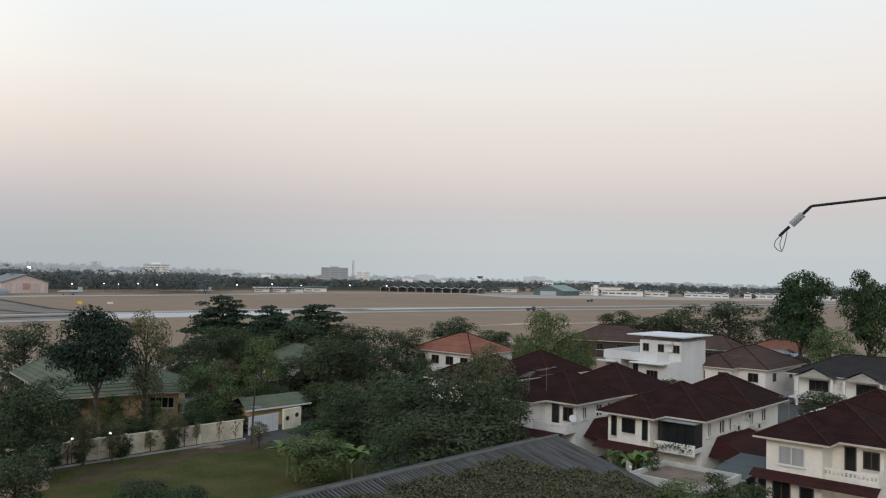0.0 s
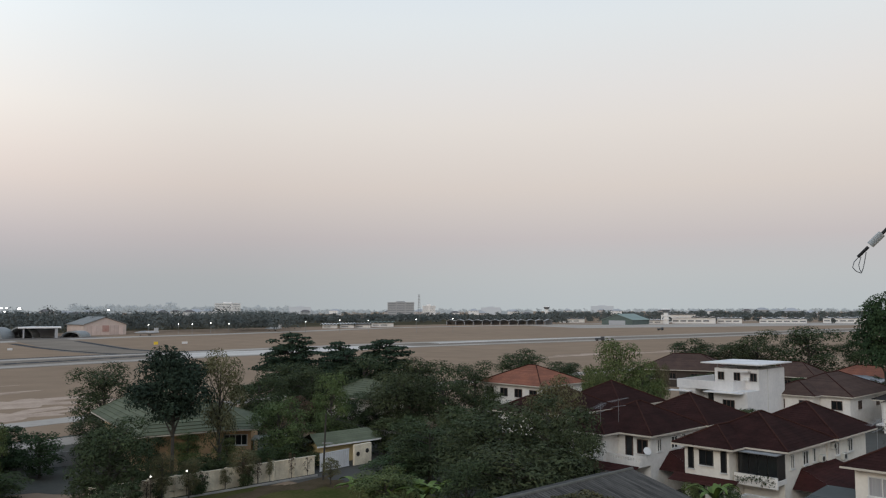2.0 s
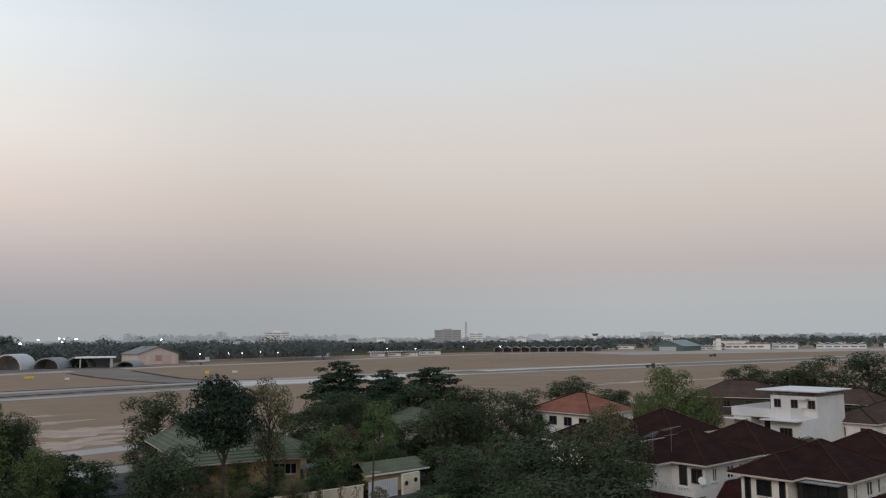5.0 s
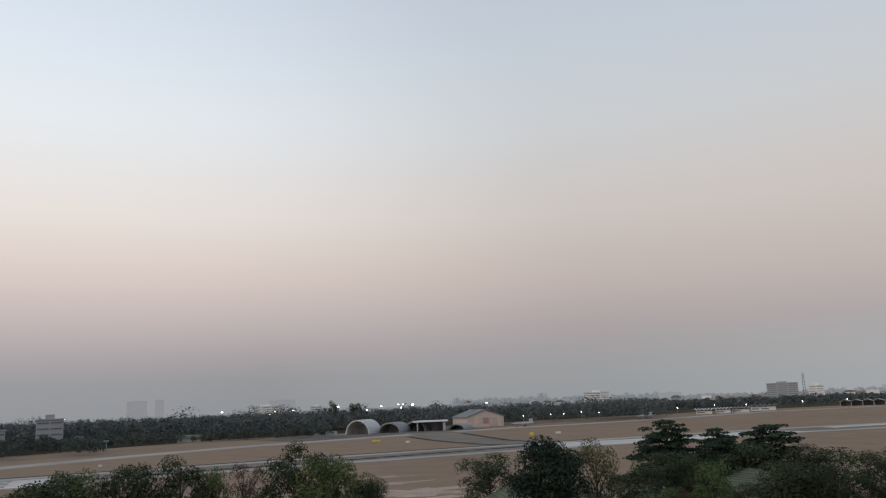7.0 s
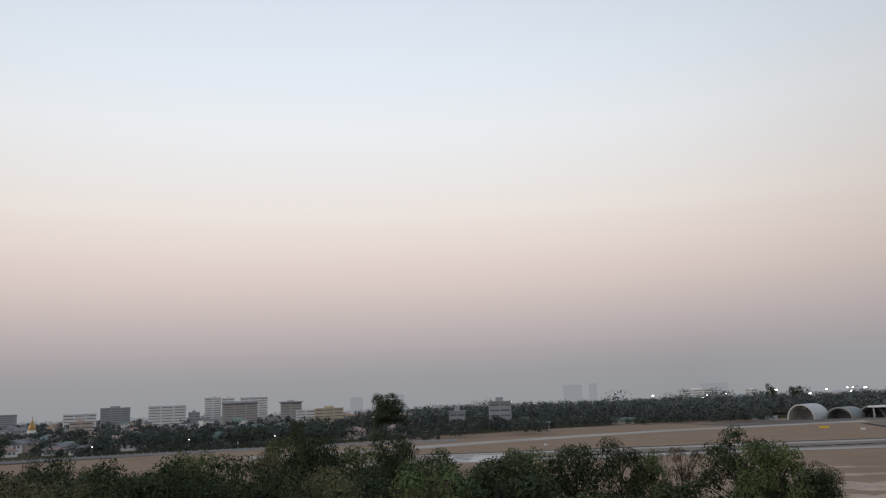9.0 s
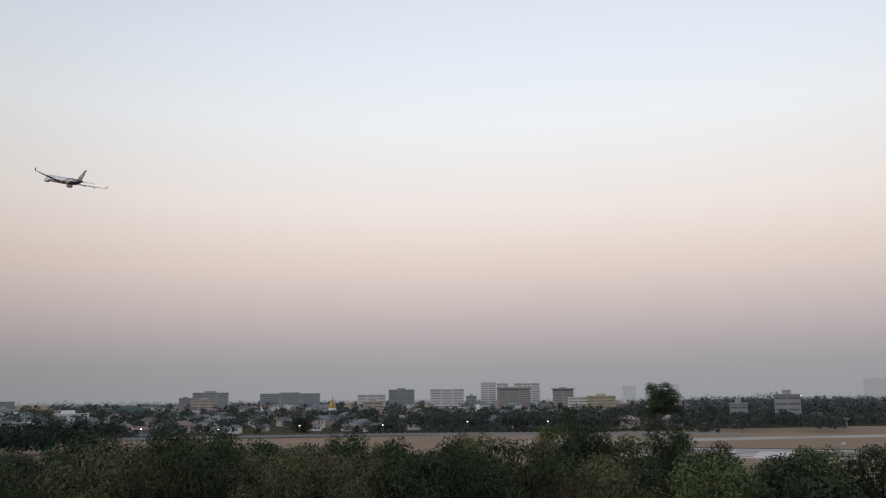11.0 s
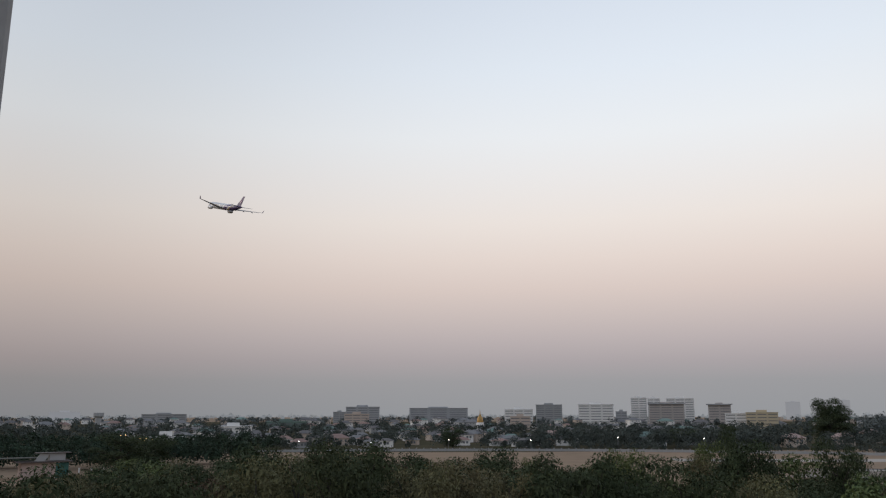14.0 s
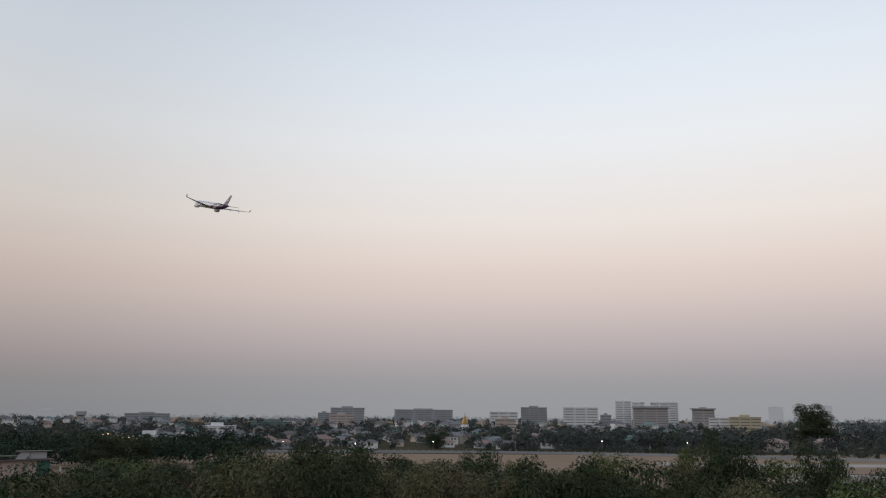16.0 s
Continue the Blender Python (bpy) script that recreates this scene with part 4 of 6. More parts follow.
def tree_prototype(kind, seed):
    """A unit tree, 10 m high and about 4 m in radius, to be scaled in place."""
    rng = np.random.default_rng(seed)
    rr = random.Random(seed)
    name, label = TREE_WORDS[kind]
    ob = thing(name, pose(0, 0, 0), label, "tree", kind + " trees")
    lobes, radii = [], []
    limbs = bmesh.new()
    low = {"dark": 1.5, "light": 1.1, "airy": 2.6, "tier": 2.2, "dead": 2.0, "tall": 3.4, "high": 4.9, "shrub": 0.4}[kind]
    thick = 0.6 if kind == "high" else 1.0
    rod(limbs, (0, 0, -0.1), (rr.uniform(-0.2, 0.2), rr.uniform(-0.2, 0.2), low), 0.26 * thick, 0.2 * thick, n=7)
    rod(limbs, (0, 0, low), (rr.uniform(-0.3, 0.3), rr.uniform(-0.3, 0.3), 8.6), 0.2, 0.05, n=6)
    if kind == "tier":
        for lv in range(9):
            z = 3.0 + lv * 0.74
            reach = 3.7 * (1 - 0.075 * lv) * rr.uniform(0.7, 1.15)
            for k in range(9):
                a = k * math.tau / 9 + rr.uniform(-0.4, 0.4)
                out = reach * rr.uniform(0.4, 0.95)
                p = (out * math.cos(a), out * math.sin(a), z + 0.12 * out + rr.uniform(-0.25, 0.3))
                rod(limbs, (0, 0, z - 0.5), p, 0.07, 0.03, n=5)
                lobes.append(p)
                radii.append(reach * rr.uniform(0.26, 0.4))
        for z, r in ((4.6, 2.0), (6.2, 1.9), (7.8, 1.3), (9.2, 0.8)):
            lobes.append((0, 0, z))
            radii.append(r)
        n, size, flat = 11000, 0.14, 0.3
    else:
        count = {"dark": 21, "light": 18, "airy": 14, "dead": 11, "tall": 16, "high": 18, "shrub": 14}[kind]
        for k in range(count):
            a = k * 2.4 + rr.uniform(-0.5, 0.5)
            h = (k + 0.5) / count
            z = low + 0.5 + (8.6 - low) * h + rr.uniform(-0.5, 0.4)
            wide = math.sin(math.pi * (0.18 + 0.72 * (1 - h))) ** 0.7
            d = 2.75 * wide * rr.uniform(0.4, 1.1)
            p = (d * math.cos(a), d * math.sin(a), z)
            rod(limbs, (0, 0, max(low * 0.8, z - 1.8)), p, 0.09, 0.03, n=5)
            lobes.append(p)
            radii.append(rr.uniform(1.15, 1.95) * {"airy": 0.85, "dead": 0.65}.get(kind, 1))
        n, size, flat = {"shrub": (2300, 0.225, 0.85), "dark": (7600, 0.128, 0.8), "tall": (8600, 0.135, 0.8), "high": (9000, 0.13, 0.8), "light": (7200, 0.13, 0.85), "airy": (6200, 0.112, 0.8), "dead": (3600, 0.10, 0.9)}[kind]
    part("trunk", limbs, BARK, ob)
    vs, fs = leaves(lobes, radii, n, size, rng, flat)
    # larger sprays inside the crown close it
    inner = {"airy": 0.12, "dead": 0.0, "tier": 0.2}.get(kind, 0.26)
    if inner:
        more, _f = leaves(lobes, [r * 0.66 for r in radii], int(n * inner), size * 1.75, rng, flat)
        vs = np.concatenate([vs, more])
        fs = np.arange(len(vs)).reshape(-1, 3)
    leaf_object("crown", (vs, fs), LEAF[kind], ob)
    return ob


PROTOS = {k: [] for k in TREE_WORDS}
USED = {}
for k, seeds in (("dark", (1, 2, 3, 4)), ("light", (5, 6, 7)), ("airy", (8, 9)), ("tier", (10, 11)), ("dead", (12, 13)), ("tall", (14, 15)), ("high", (19, )), ("shrub", (16, 17, 18))):
    PROTOS[k] = [tree_prototype(k, s) for s in seeds]


def plant(kind, i, x, y, h, r, rng):
    """The i-th tree of a kind, at its place with its height and crown radius."""
    protos = PROTOS[kind]
    ob = protos[i % len(protos)]
    spot, size = pose(x, y, 0, 0, 0, rng.uniform(0, 360)), Vector((r / 3.9, r / 3.9, h / 9.9))
    m = spot @ Matrix.Diagonal((*size, 1))
    if ob.name in USED:
        s = ob.scale
        copy_thing(ob, spot @ Matrix.Diagonal((size.x / s.x, size.y / s.y, size.z / s.z, 1)))
    else:
        USED[ob.name] = 1
        ob.matrix_basis = m


DARK_TREES = [(-32.4, 63.7, 7.8, 3.9), (-14.4, 104.2, 9.3, 4.6), (-8.8, 107.6, 8.6, 4.2), (-5.5, 127.9, 8.1, 4.3), (1.9, 155.0, 8.8, 5.5), (10.8, 164.6, 6.5, 4.4), (-7.8, 79.6, 5.7, 4.2), (-2.0, 72.0, 8.0, 5.3), (3.4, 69.9, 9.0, 4.4), (0.5, 63.0, 6.9, 5.1), (5.1, 65.8, 7.9, 2.8), (-3.3, 59.9, 5.6, 2.5), (42.5, 190.3, 9.6, 5.8), (50.7, 188.3, 9.2, 5.5), (54.1, 182.1, 11.5, 6.4), (63.9, 178.9, 12.2, 8.0), (73.1, 175.4, 9.9, 5.4), (39.6, 83.0, 6.4, 3.1), (-33.3, 104.9, 8.1, 4.7), (-54.3, 104.8, 9.1, 5.0), (-27.6, 111.0, 8.5, 4.2), (-31.5, 117.0, 9.6, 6.2), (-21.5, 117.5, 9.8, 6.0), (-13.0, 116.5, 9.4, 5.2), (-45.0, 84.5, 5.2, 2.6), (-41.0, 80.5, 5.0, 2.3), (-37.0, 80.8, 4.5, 2.0), (-20.6, 104.8, 5.7, 3.0), (-26.4, 50.5, 5.3, 2.6), (-19.3, 52.6, 3.4, 1.8), (-16.3, 52.5, 3.1, 1.7)]
LIGHT_TREES = [(-33.8, 83.2, 4.2, 2.0), (-30.2, 84.6, 3.4, 1.5), (-24.9, 86.2, 7.0, 3.4), (-21.2, 95.6, 9.0, 2.8), (14.3, 111.1, 12.7, 4.1), (10.9, 104.4, 9.2, 2.2), (17.7, 110.6, 9.7, 3.2), (58.8, 121.5, 10.7, 4.3), (-9.9, 65.2, 3.9, 3.0), (13.9, 64.5, 3.4, 1.2), (-53.1, 67.6, 12.2, 4.5), (-47.5, 69.3, 7.1, 2.4), (14.8, 49.9, 4.6, 2.6)]
AIRY_TREES = [(-29.3, 79.8, 12.8, 3.3), (20.7, 114.1, 9.9, 1.8), (-30.6, 69.6, 4.4, 1.6), (-25.7, 76.8, 3.8, 2.0), (-28.5, 70.5, 3.8, 1.3), (-17.4, 78.1, 2.7, 1.3), (-54.3, 74.3, 9.8, 3.2), (4.3, 79.9, 10.8, 3.4), (-90.3, 29.6, 12.5, 4.0)]
TIER_TREES = [(-33.7, 123.5, 13.9, 8.0), (-19.5, 124.5, 12.8, 7.8), (-28.0, 130.8, 12.2, 6.0), (-25.0, 121.0, 11.2, 6.5)]
DEAD_TREES = [(-14.1, 111.1, 7.3, 2.8), (-25.8, 96.6, 6.8, 3.2), (-67.7, 70.8, 11.4, 2.4), (-68.2, 70.3, 11.9, 2.8), (-87.6, 57.9, 10.9, 2.2)]
EDGE_TREES = [(-85.9, 33.0, 13.0, 3.9), (-86.5, 39.2, 12.7, 4.4), (-88.9, 45.7, 11.9, 3.2), (-86.8, 49.6, 11.0, 3.2), (-78.7, 56.6, 11.6, 3.8), (-76.3, 61.4, 12.4, 3.8), (-72.9, 65.5, 11.9, 3.5), (-70.6, 68.0, 10.9, 2.8), (-59.8, 69.9, 12.8, 4.2), (-51.3, 71.5, 9.8, 2.2), (-55.0, 68.7, 11.2, 2.2), (-82.5, 40.7, 13.6, 2.9), (-85.8, 33.3, 13.6, 3.6), (-87.6, 20.8, 13.2, 3.5), (-89.6, 8.7, 12.8, 3.8), (-89.1, 32.9, 14.5, 2.3), (-99.6, 33.3, 13.6, 3.0), (-104.7, -8.1, 12.4, 2.6), (-104.9, 5.5, 11.9, 2.6), (-104.2, 12.6, 11.5, 1.9)]
TALL_TREES = [(61.3, 136.9, 19.0, 6.1), (68.6, 128.9, 19.2, 5.1)]
HIGH_TREES = [(-31.3, 73.3, 13.1, 4.6)]
rng_trees = random.Random(11)
for kind, rows in (("dark", DARK_TREES), ("light", LIGHT_TREES), ("airy", AIRY_TREES), ("tier", TIER_TREES), ("dead", DEAD_TREES), ("tall", TALL_TREES), ("high", HIGH_TREES)):
    for i, (x, y, h, r) in enumerate(rows):
        plant(kind, i, x, y, h, r, rng_trees)
for i, (x, y, h, r) in enumerate(EDGE_TREES):
    plant(("dark", "light", "dark")[i % 3], i, x, y, h, r, rng_trees)


def wood():
    """The wood on the left: trees on a jittered grid between two distances."""
    rng = random.Random(5)
    k = 0
    d = 62.0
    while d < 150:
        step = 6.4 + (d - 62) * 0.012
        az = 56.0
        while az < 126:
            a, dd = az + rng.uniform(-1.6, 1.6), d + rng.uniform(-2.4, 2.4)
            az += math.degrees(step / d)
            if a < 76 and dd > 96 or dd > 106 + (a - 76) * 1.1:
                continue
            if a > 113 and dd > 92:
                continue
            # canopy keeps under a plane that falls away from the viewpoint on the right-hand side
            top = 17 - dd * (0.054 if a > 104 else 0.046 if a > 94 else 0.052 if a > 86 else 0.057 if a > 76 else 0.067) * rng.uniform(0.95, 1.22)
            if a > 110:
                top *= 0.96
            if top < 4.0:
                continue
            p = polar(a, dd)
            kind = rng.choice(["dark", "dark", "dark", "light", "airy", "airy", "airy", "dead"] if rng.random() < 0.75 else ["dark"])
            plant(kind, k, p.x, p.y, min(top, 14), rng.uniform(3.6, 5.0), rng)
            k += 1
        d += step * 1.1


wood()


def undergrowth():
    """Shrubs between the garden trees, kept off the lawn and the houses."""
    rng = random.Random(23)
    spots = [(-46, -22, 96, 122), (-24, -2, 92, 124), (-13, 6, 72, 96), (-60, -38, 62, 84), (-4, 8, 60, 70), (36, 72, 138, 176), (20, 34, 96, 112), (-2, 26, 134, 160)]
    k = 0
    for x0, x1, y0, y1 in spots:
        for _ in range(int((x1 - x0) * (y1 - y0) / 42)):
            x, y = rng.uniform(x0, x1), rng.uniform(y0, y1)
            if x > 11 and y < 96 or (x + 38.6) ** 2 + (y - 89.4) ** 2 < 150 or (x + 30) ** 2 + (y - 91) ** 2 < 50 or (x - 3.6) ** 2 + (y - 128.5) ** 2 < 80:
                continue
            plant("shrub", k, x, y, rng.uniform(2.4, 5.0), rng.uniform(2.0, 3.4), rng)
            k += 1


undergrowth()


def wood_edge():
    """Bushes closing the foot of the tree row beside the field."""
    rng = random.Random(61)
    for k in range(46):
        az, d = 37.5 + 42 * (k + rng.random()) / 46, rng.uniform(78, 92)
        p = polar(az, d)
        plant("shrub", k, p.x, p.y, rng.uniform(5.5, 8.2), rng.uniform(3.4, 4.8), rng)


wood_edge()


def hedge():
    """Shrubs on both sides of the boundary wall."""
    rng = random.Random(8)
    for i in range(30):
        s, off = rng.uniform(0, 24), rng.choice([1.6, 2.6, 3.6, -0.8]) + rng.uniform(-0.3, 0.3)
        x, y = -35.5 + 0.68 * s - 0.73 * off, 66.6 + 0.73 * s + 0.68 * off
        tall = rng.uniform(1.7, 2.9) if off > 0 else rng.uniform(1.2, 2.2)
        plant("shrub", i, x, y, tall, rng.uniform(1.2, 2.0) if off > 0 else rng.uniform(0.6, 1.0), rng)
    for i in range(12):
        s, off = 1.0 + 1.8 * i + rng.uniform(-0.5, 0.5), -0.7 + rng.uniform(-0.25, 0.15)
        plant("dead" if i % 3 else "airy", i, -35.5 + 0.68 * s - 0.73 * off, 66.6 + 0.73 * s + 0.68 * off, rng.uniform(1.7, 2.8), rng.uniform(0.5, 0.85), rng)
    for i, (x, y, h, r) in enumerate([(-22.5, 87.5, 3.0, 1.8), (-24.5, 88.5, 4.0, 2.2), (-11.5, 88.0, 2.2, 2.4), (-9.0, 84.0, 2.6, 2.6), (21.5, 55.2, 3.4, 1.8), (19.0, 53.8, 4.2, 2.0), (14.6, 57.4, 2.4, 1.6), (16.6, 55.0, 2.2, 1.6), (18.8, 56.2, 2.0, 1.3), (16.5, 62.8, 3.6, 1.4), (33.0, 92.0, 5.0, 2.6)]):
        plant("shrub", i, x, y, h, r, rng)


hedge()


def banana(x, y, seed, h=3.2):
    rr = random.Random(seed)
    ob = thing("banana_plant", pose(x, y, 0), "banana plant with broad bright green arching leaves", "plant", "banana plants")
    part("stem", rods(((0, 0, 0), (0.05, 0, h * 0.55), 0.16, 0.09)), mat("banana_stem", (0.12, 0.15, 0.07), (0.1, 0.1, 0.05), 1.0, 0.7), ob)
    for k in range(9):
        a = k * 2.4 + rr.uniform(-0.3, 0.3)
        ln, up = rr.uniform(1.8, 2.6), rr.uniform(0.7, 1.5)
        bm = bmesh.new()
        prev = None
        for i in range(9):
            s = i / 8
            out, z = ln * s, h * 0.52 + up * (1.9 * s - 1.5 * s * s) * 1.3
            w = 0.34 * math.sin(math.pi * min(1, 0.08 + s * 0.92)) ** 0.6 * (1 - 0.3 * s) + 0.01
            c, t = Vector((out * math.cos(a), out * math.sin(a), z)), Vector((-math.sin(a), math.cos(a), 0))
            row = [bm.verts.new(c - t * w + Vector((0, 0, 0.1))), bm.verts.new(c), bm.verts.new(c + t * w + Vector((0, 0, 0.1)))]
            if prev:
                bm.faces.new((prev[0], prev[1], row[1], row[0]))
                bm.faces.new((prev[1], prev[2], row[2], row[1]))
            prev = row
        part("leaf", bm, LEAF["banana"], ob)


for k, (x, y) in enumerate([(-11.6, 66.2), (-12.6, 67.6), (-10.4, 67.4), (-7.0, 65.5), (-6.0, 66.3), (-7.8, 66.6), (13.9, 108), (12.2, 110), (15.6, 64.2)]):
    banana(x, y, k + 40, 3.4 if k < 6 else 4.4)


def ivy():
    """Creeper that has grown over the lower part of the old roof."""
    rng = np.random.default_rng(21)
    n = 44000
    u, v = rng.uniform(1.2, 10.6, n), rng.uniform(-22, -1.0, n)
    edge = np.sin(v * 0.9) * 0.5 + np.sin(v * 2.3 + 1) * 0.35
    keep = (u > 2.3 + edge + np.clip((v + 6) * 0.85, -1.2, 6)) & (rng.random(n) < 0.95)
    u, v = u[keep], v[keep]
    n = len(u)
    bump = 0.10 + 0.16 * rng.random(n) + 0.10 * np.sin(u * 2.1) * np.sin(v * 1.7)
    p = np.stack([u, v, 5.8 - 0.27 * u + bump], 1)
    nrm = rng.normal(size=(n, 3)) * 0.6 + np.array([0.25, 0, 1])
    nrm /= np.linalg.norm(nrm, axis=1)[:, None]
    a = np.cross(nrm, rng.normal(size=(n, 3)))
    a /= np.linalg.norm(a, axis=1)[:, None]
    b = np.cross(nrm, a)
    s = rng.uniform(0.045, 0.105, n)[:, None]
    q = np.stack([p - a * s, p - b * s * 0.8, p + a * s, p + b * s * 0.8], 1).reshape(-1, 3)
    ob = leaf_object("creeper", (q, np.arange(4 * n).reshape(-1, 4)), mat("creeper_leaf", (0.092, 0.080, 0.034), (0.044, 0.048, 0.020), 0.8, 0.8, island=0.55))
    ob.matrix_basis = pose(8.4, 57.8, 0, 0, 0, -42)
    tagged(ob, "olive and brown creeper matted over the corrugated roof", "creeper", kind="stuff")


ivy()
balcony_vines()


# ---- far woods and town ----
def far_wood(name, label, seed, count, az0, az1, d0, d1, h0, h1, leaf, per=46, material=None):
    """Many far trees as one mass of leaf sprays between two distances."""
    rng = np.random.default_rng(seed)
    V = []
    for _ in range(count):
        az, d = rng.uniform(az0, az1), math.sqrt(rng.uniform(d0 * d0, d1 * d1))
        h = rng.uniform(h0, h1) * (1.35 if rng.random() < 0.06 else 1)
        c = np.array(polar(az, d))
        r = h * rng.uniform(0.38, 0.62)
        lob = [c + np.array([rng.uniform(-r, r) * 0.5, rng.uniform(-r, r) * 0.5, h * z]) for z in (0.35, 0.55, 0.75)]
        q, _f = leaves(lob, [r, r * 0.95, r * 0.6], int(per * 0.62), leaf * 0.8, rng, 0.75)
        V.append(q)
        q, _f = leaves(lob, [r * 0.7, r * 0.66, r * 0.4], int(per * 0.2), leaf * 1.7, rng, 0.75)
        V.append(q)
    V = np.concatenate(V)
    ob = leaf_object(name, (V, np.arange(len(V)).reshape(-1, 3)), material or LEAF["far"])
    return tagged(ob, label, "trees", kind="stuff")


# horizon trees: haze painted as a grey base colour plus a glow
HAZE_GLOW = mat("haze_glow", (0.20, 0.215, 0.225), (0.17, 0.185, 0.195), 0.004, 1.0, emit=0.66)
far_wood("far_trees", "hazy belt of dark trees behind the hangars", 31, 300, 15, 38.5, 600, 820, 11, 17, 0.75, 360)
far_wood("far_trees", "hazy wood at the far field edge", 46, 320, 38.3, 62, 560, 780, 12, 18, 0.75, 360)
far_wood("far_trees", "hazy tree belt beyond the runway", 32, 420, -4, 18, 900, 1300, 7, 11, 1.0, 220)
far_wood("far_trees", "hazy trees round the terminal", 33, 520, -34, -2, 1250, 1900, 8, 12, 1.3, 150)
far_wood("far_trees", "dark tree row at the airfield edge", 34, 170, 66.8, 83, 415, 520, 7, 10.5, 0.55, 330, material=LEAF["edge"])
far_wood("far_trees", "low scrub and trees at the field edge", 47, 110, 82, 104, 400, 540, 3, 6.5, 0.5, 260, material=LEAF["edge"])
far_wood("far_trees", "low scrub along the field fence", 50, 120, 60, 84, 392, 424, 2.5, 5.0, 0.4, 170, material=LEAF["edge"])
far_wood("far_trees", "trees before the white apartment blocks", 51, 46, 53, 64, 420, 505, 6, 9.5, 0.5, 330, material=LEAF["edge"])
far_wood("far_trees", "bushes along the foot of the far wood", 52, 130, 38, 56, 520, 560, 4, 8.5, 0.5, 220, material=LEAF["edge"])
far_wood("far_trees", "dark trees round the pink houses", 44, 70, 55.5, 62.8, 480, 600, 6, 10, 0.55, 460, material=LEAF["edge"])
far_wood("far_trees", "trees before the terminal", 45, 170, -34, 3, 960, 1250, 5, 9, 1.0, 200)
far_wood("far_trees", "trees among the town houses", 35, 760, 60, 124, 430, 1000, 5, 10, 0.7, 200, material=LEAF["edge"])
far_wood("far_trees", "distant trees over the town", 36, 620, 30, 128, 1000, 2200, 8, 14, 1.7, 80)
far_wood("far_trees", "distant trees along the horizon", 37, 700, -40, 40, 1900, 3600, 10, 17, 3.0, 50, HAZE_GLOW)
far_wood("far_trees", "distant trees along the horizon", 38, 600, 40, 130, 2200, 3800, 10, 17, 3.0, 50, HAZE_GLOW)
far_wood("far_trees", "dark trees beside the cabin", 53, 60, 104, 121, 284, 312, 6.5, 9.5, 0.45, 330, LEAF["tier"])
far_wood("far_trees", "very distant tall trees on rising ground", 48, 60, 23, 29.5, 2500, 3100, 20, 36, 4.0, 130, HAZE_GLOW)
far_wood("far_trees", "very distant tall trees on rising ground", 49, 60, 14, 23, 2500, 3200, 16, 28, 4.0, 130, HAZE_GLOW)
far_wood("far_trees", "dark trees near the street lamps", 39, 130, 101, 126, 275, 440, 6, 9.5, 0.55, 360, LEAF["tier"])

plant("dark", 1, -467.4, 228.0, 27.0, 9.5, rng_trees)
plant("dark", 2, -462.0, 226.0, 16.0, 13.0, rng_trees)
plant("dark", 0, -468.0, 232.0, 21.0, 11.5, rng_trees)
for k, (az, d, h, r) in enumerate([(70, 470, 11, 7), (73, 440, 10, 8), (88.5, 400, 11, 7), (110.5, 260, 11, 9), (108.5, 280, 10, 8), (36.5, 700, 22, 6), (38.0, 720, 23, 5)]):
    p = polar(az, d)
    plant("dark", k, p.x, p.y, h, r, rng_trees)

# concrete paled to a haze grey: distance haze sits in the base colour
HAZE_GREY = mat("pale_concrete_haze", (0.40, 0.41, 0.42), (0.33, 0.34, 0.35), 0.05, 0.9)
BLDG = {
    "white": mat("white_tower_render", (0.84, 0.83, 0.81), (0.76, 0.75, 0.74), 0.05, 0.85),
    "grey": mat("grey_tower_render", (0.43, 0.44, 0.46), (0.37, 0.38, 0.40), 0.05, 0.85),
    "brown": mat("brown_tower_render", (0.50, 0.455, 0.43), (0.43, 0.395, 0.38), 0.05, 0.85),
    "yellow": mat("yellow_tower_render", (0.62, 0.53, 0.37), (0.54, 0.46, 0.33), 0.05, 0.85),
    "peach": mat("peach_tower_render", (0.60, 0.50, 0.43), (0.52, 0.44, 0.385), 0.05, 0.85),
    "green": mat("green_sheet_far", (0.17, 0.25, 0.22), (0.14, 0.2, 0.18), 0.05, 0.8),
    "pale": HAZE_GREY,
}
# farthest blocks: the same painted haze, paler and glowing
HAZE_GLOW_PALE = mat("haze_glow_pale", (0.25, 0.26, 0.275), (0.23, 0.24, 0.255), 0.004, 1.0, emit=0.66)
FARGLASS = mat("far_window_glass", (0.17, 0.185, 0.20), (0.13, 0.145, 0.16), 0.2, 0.4)


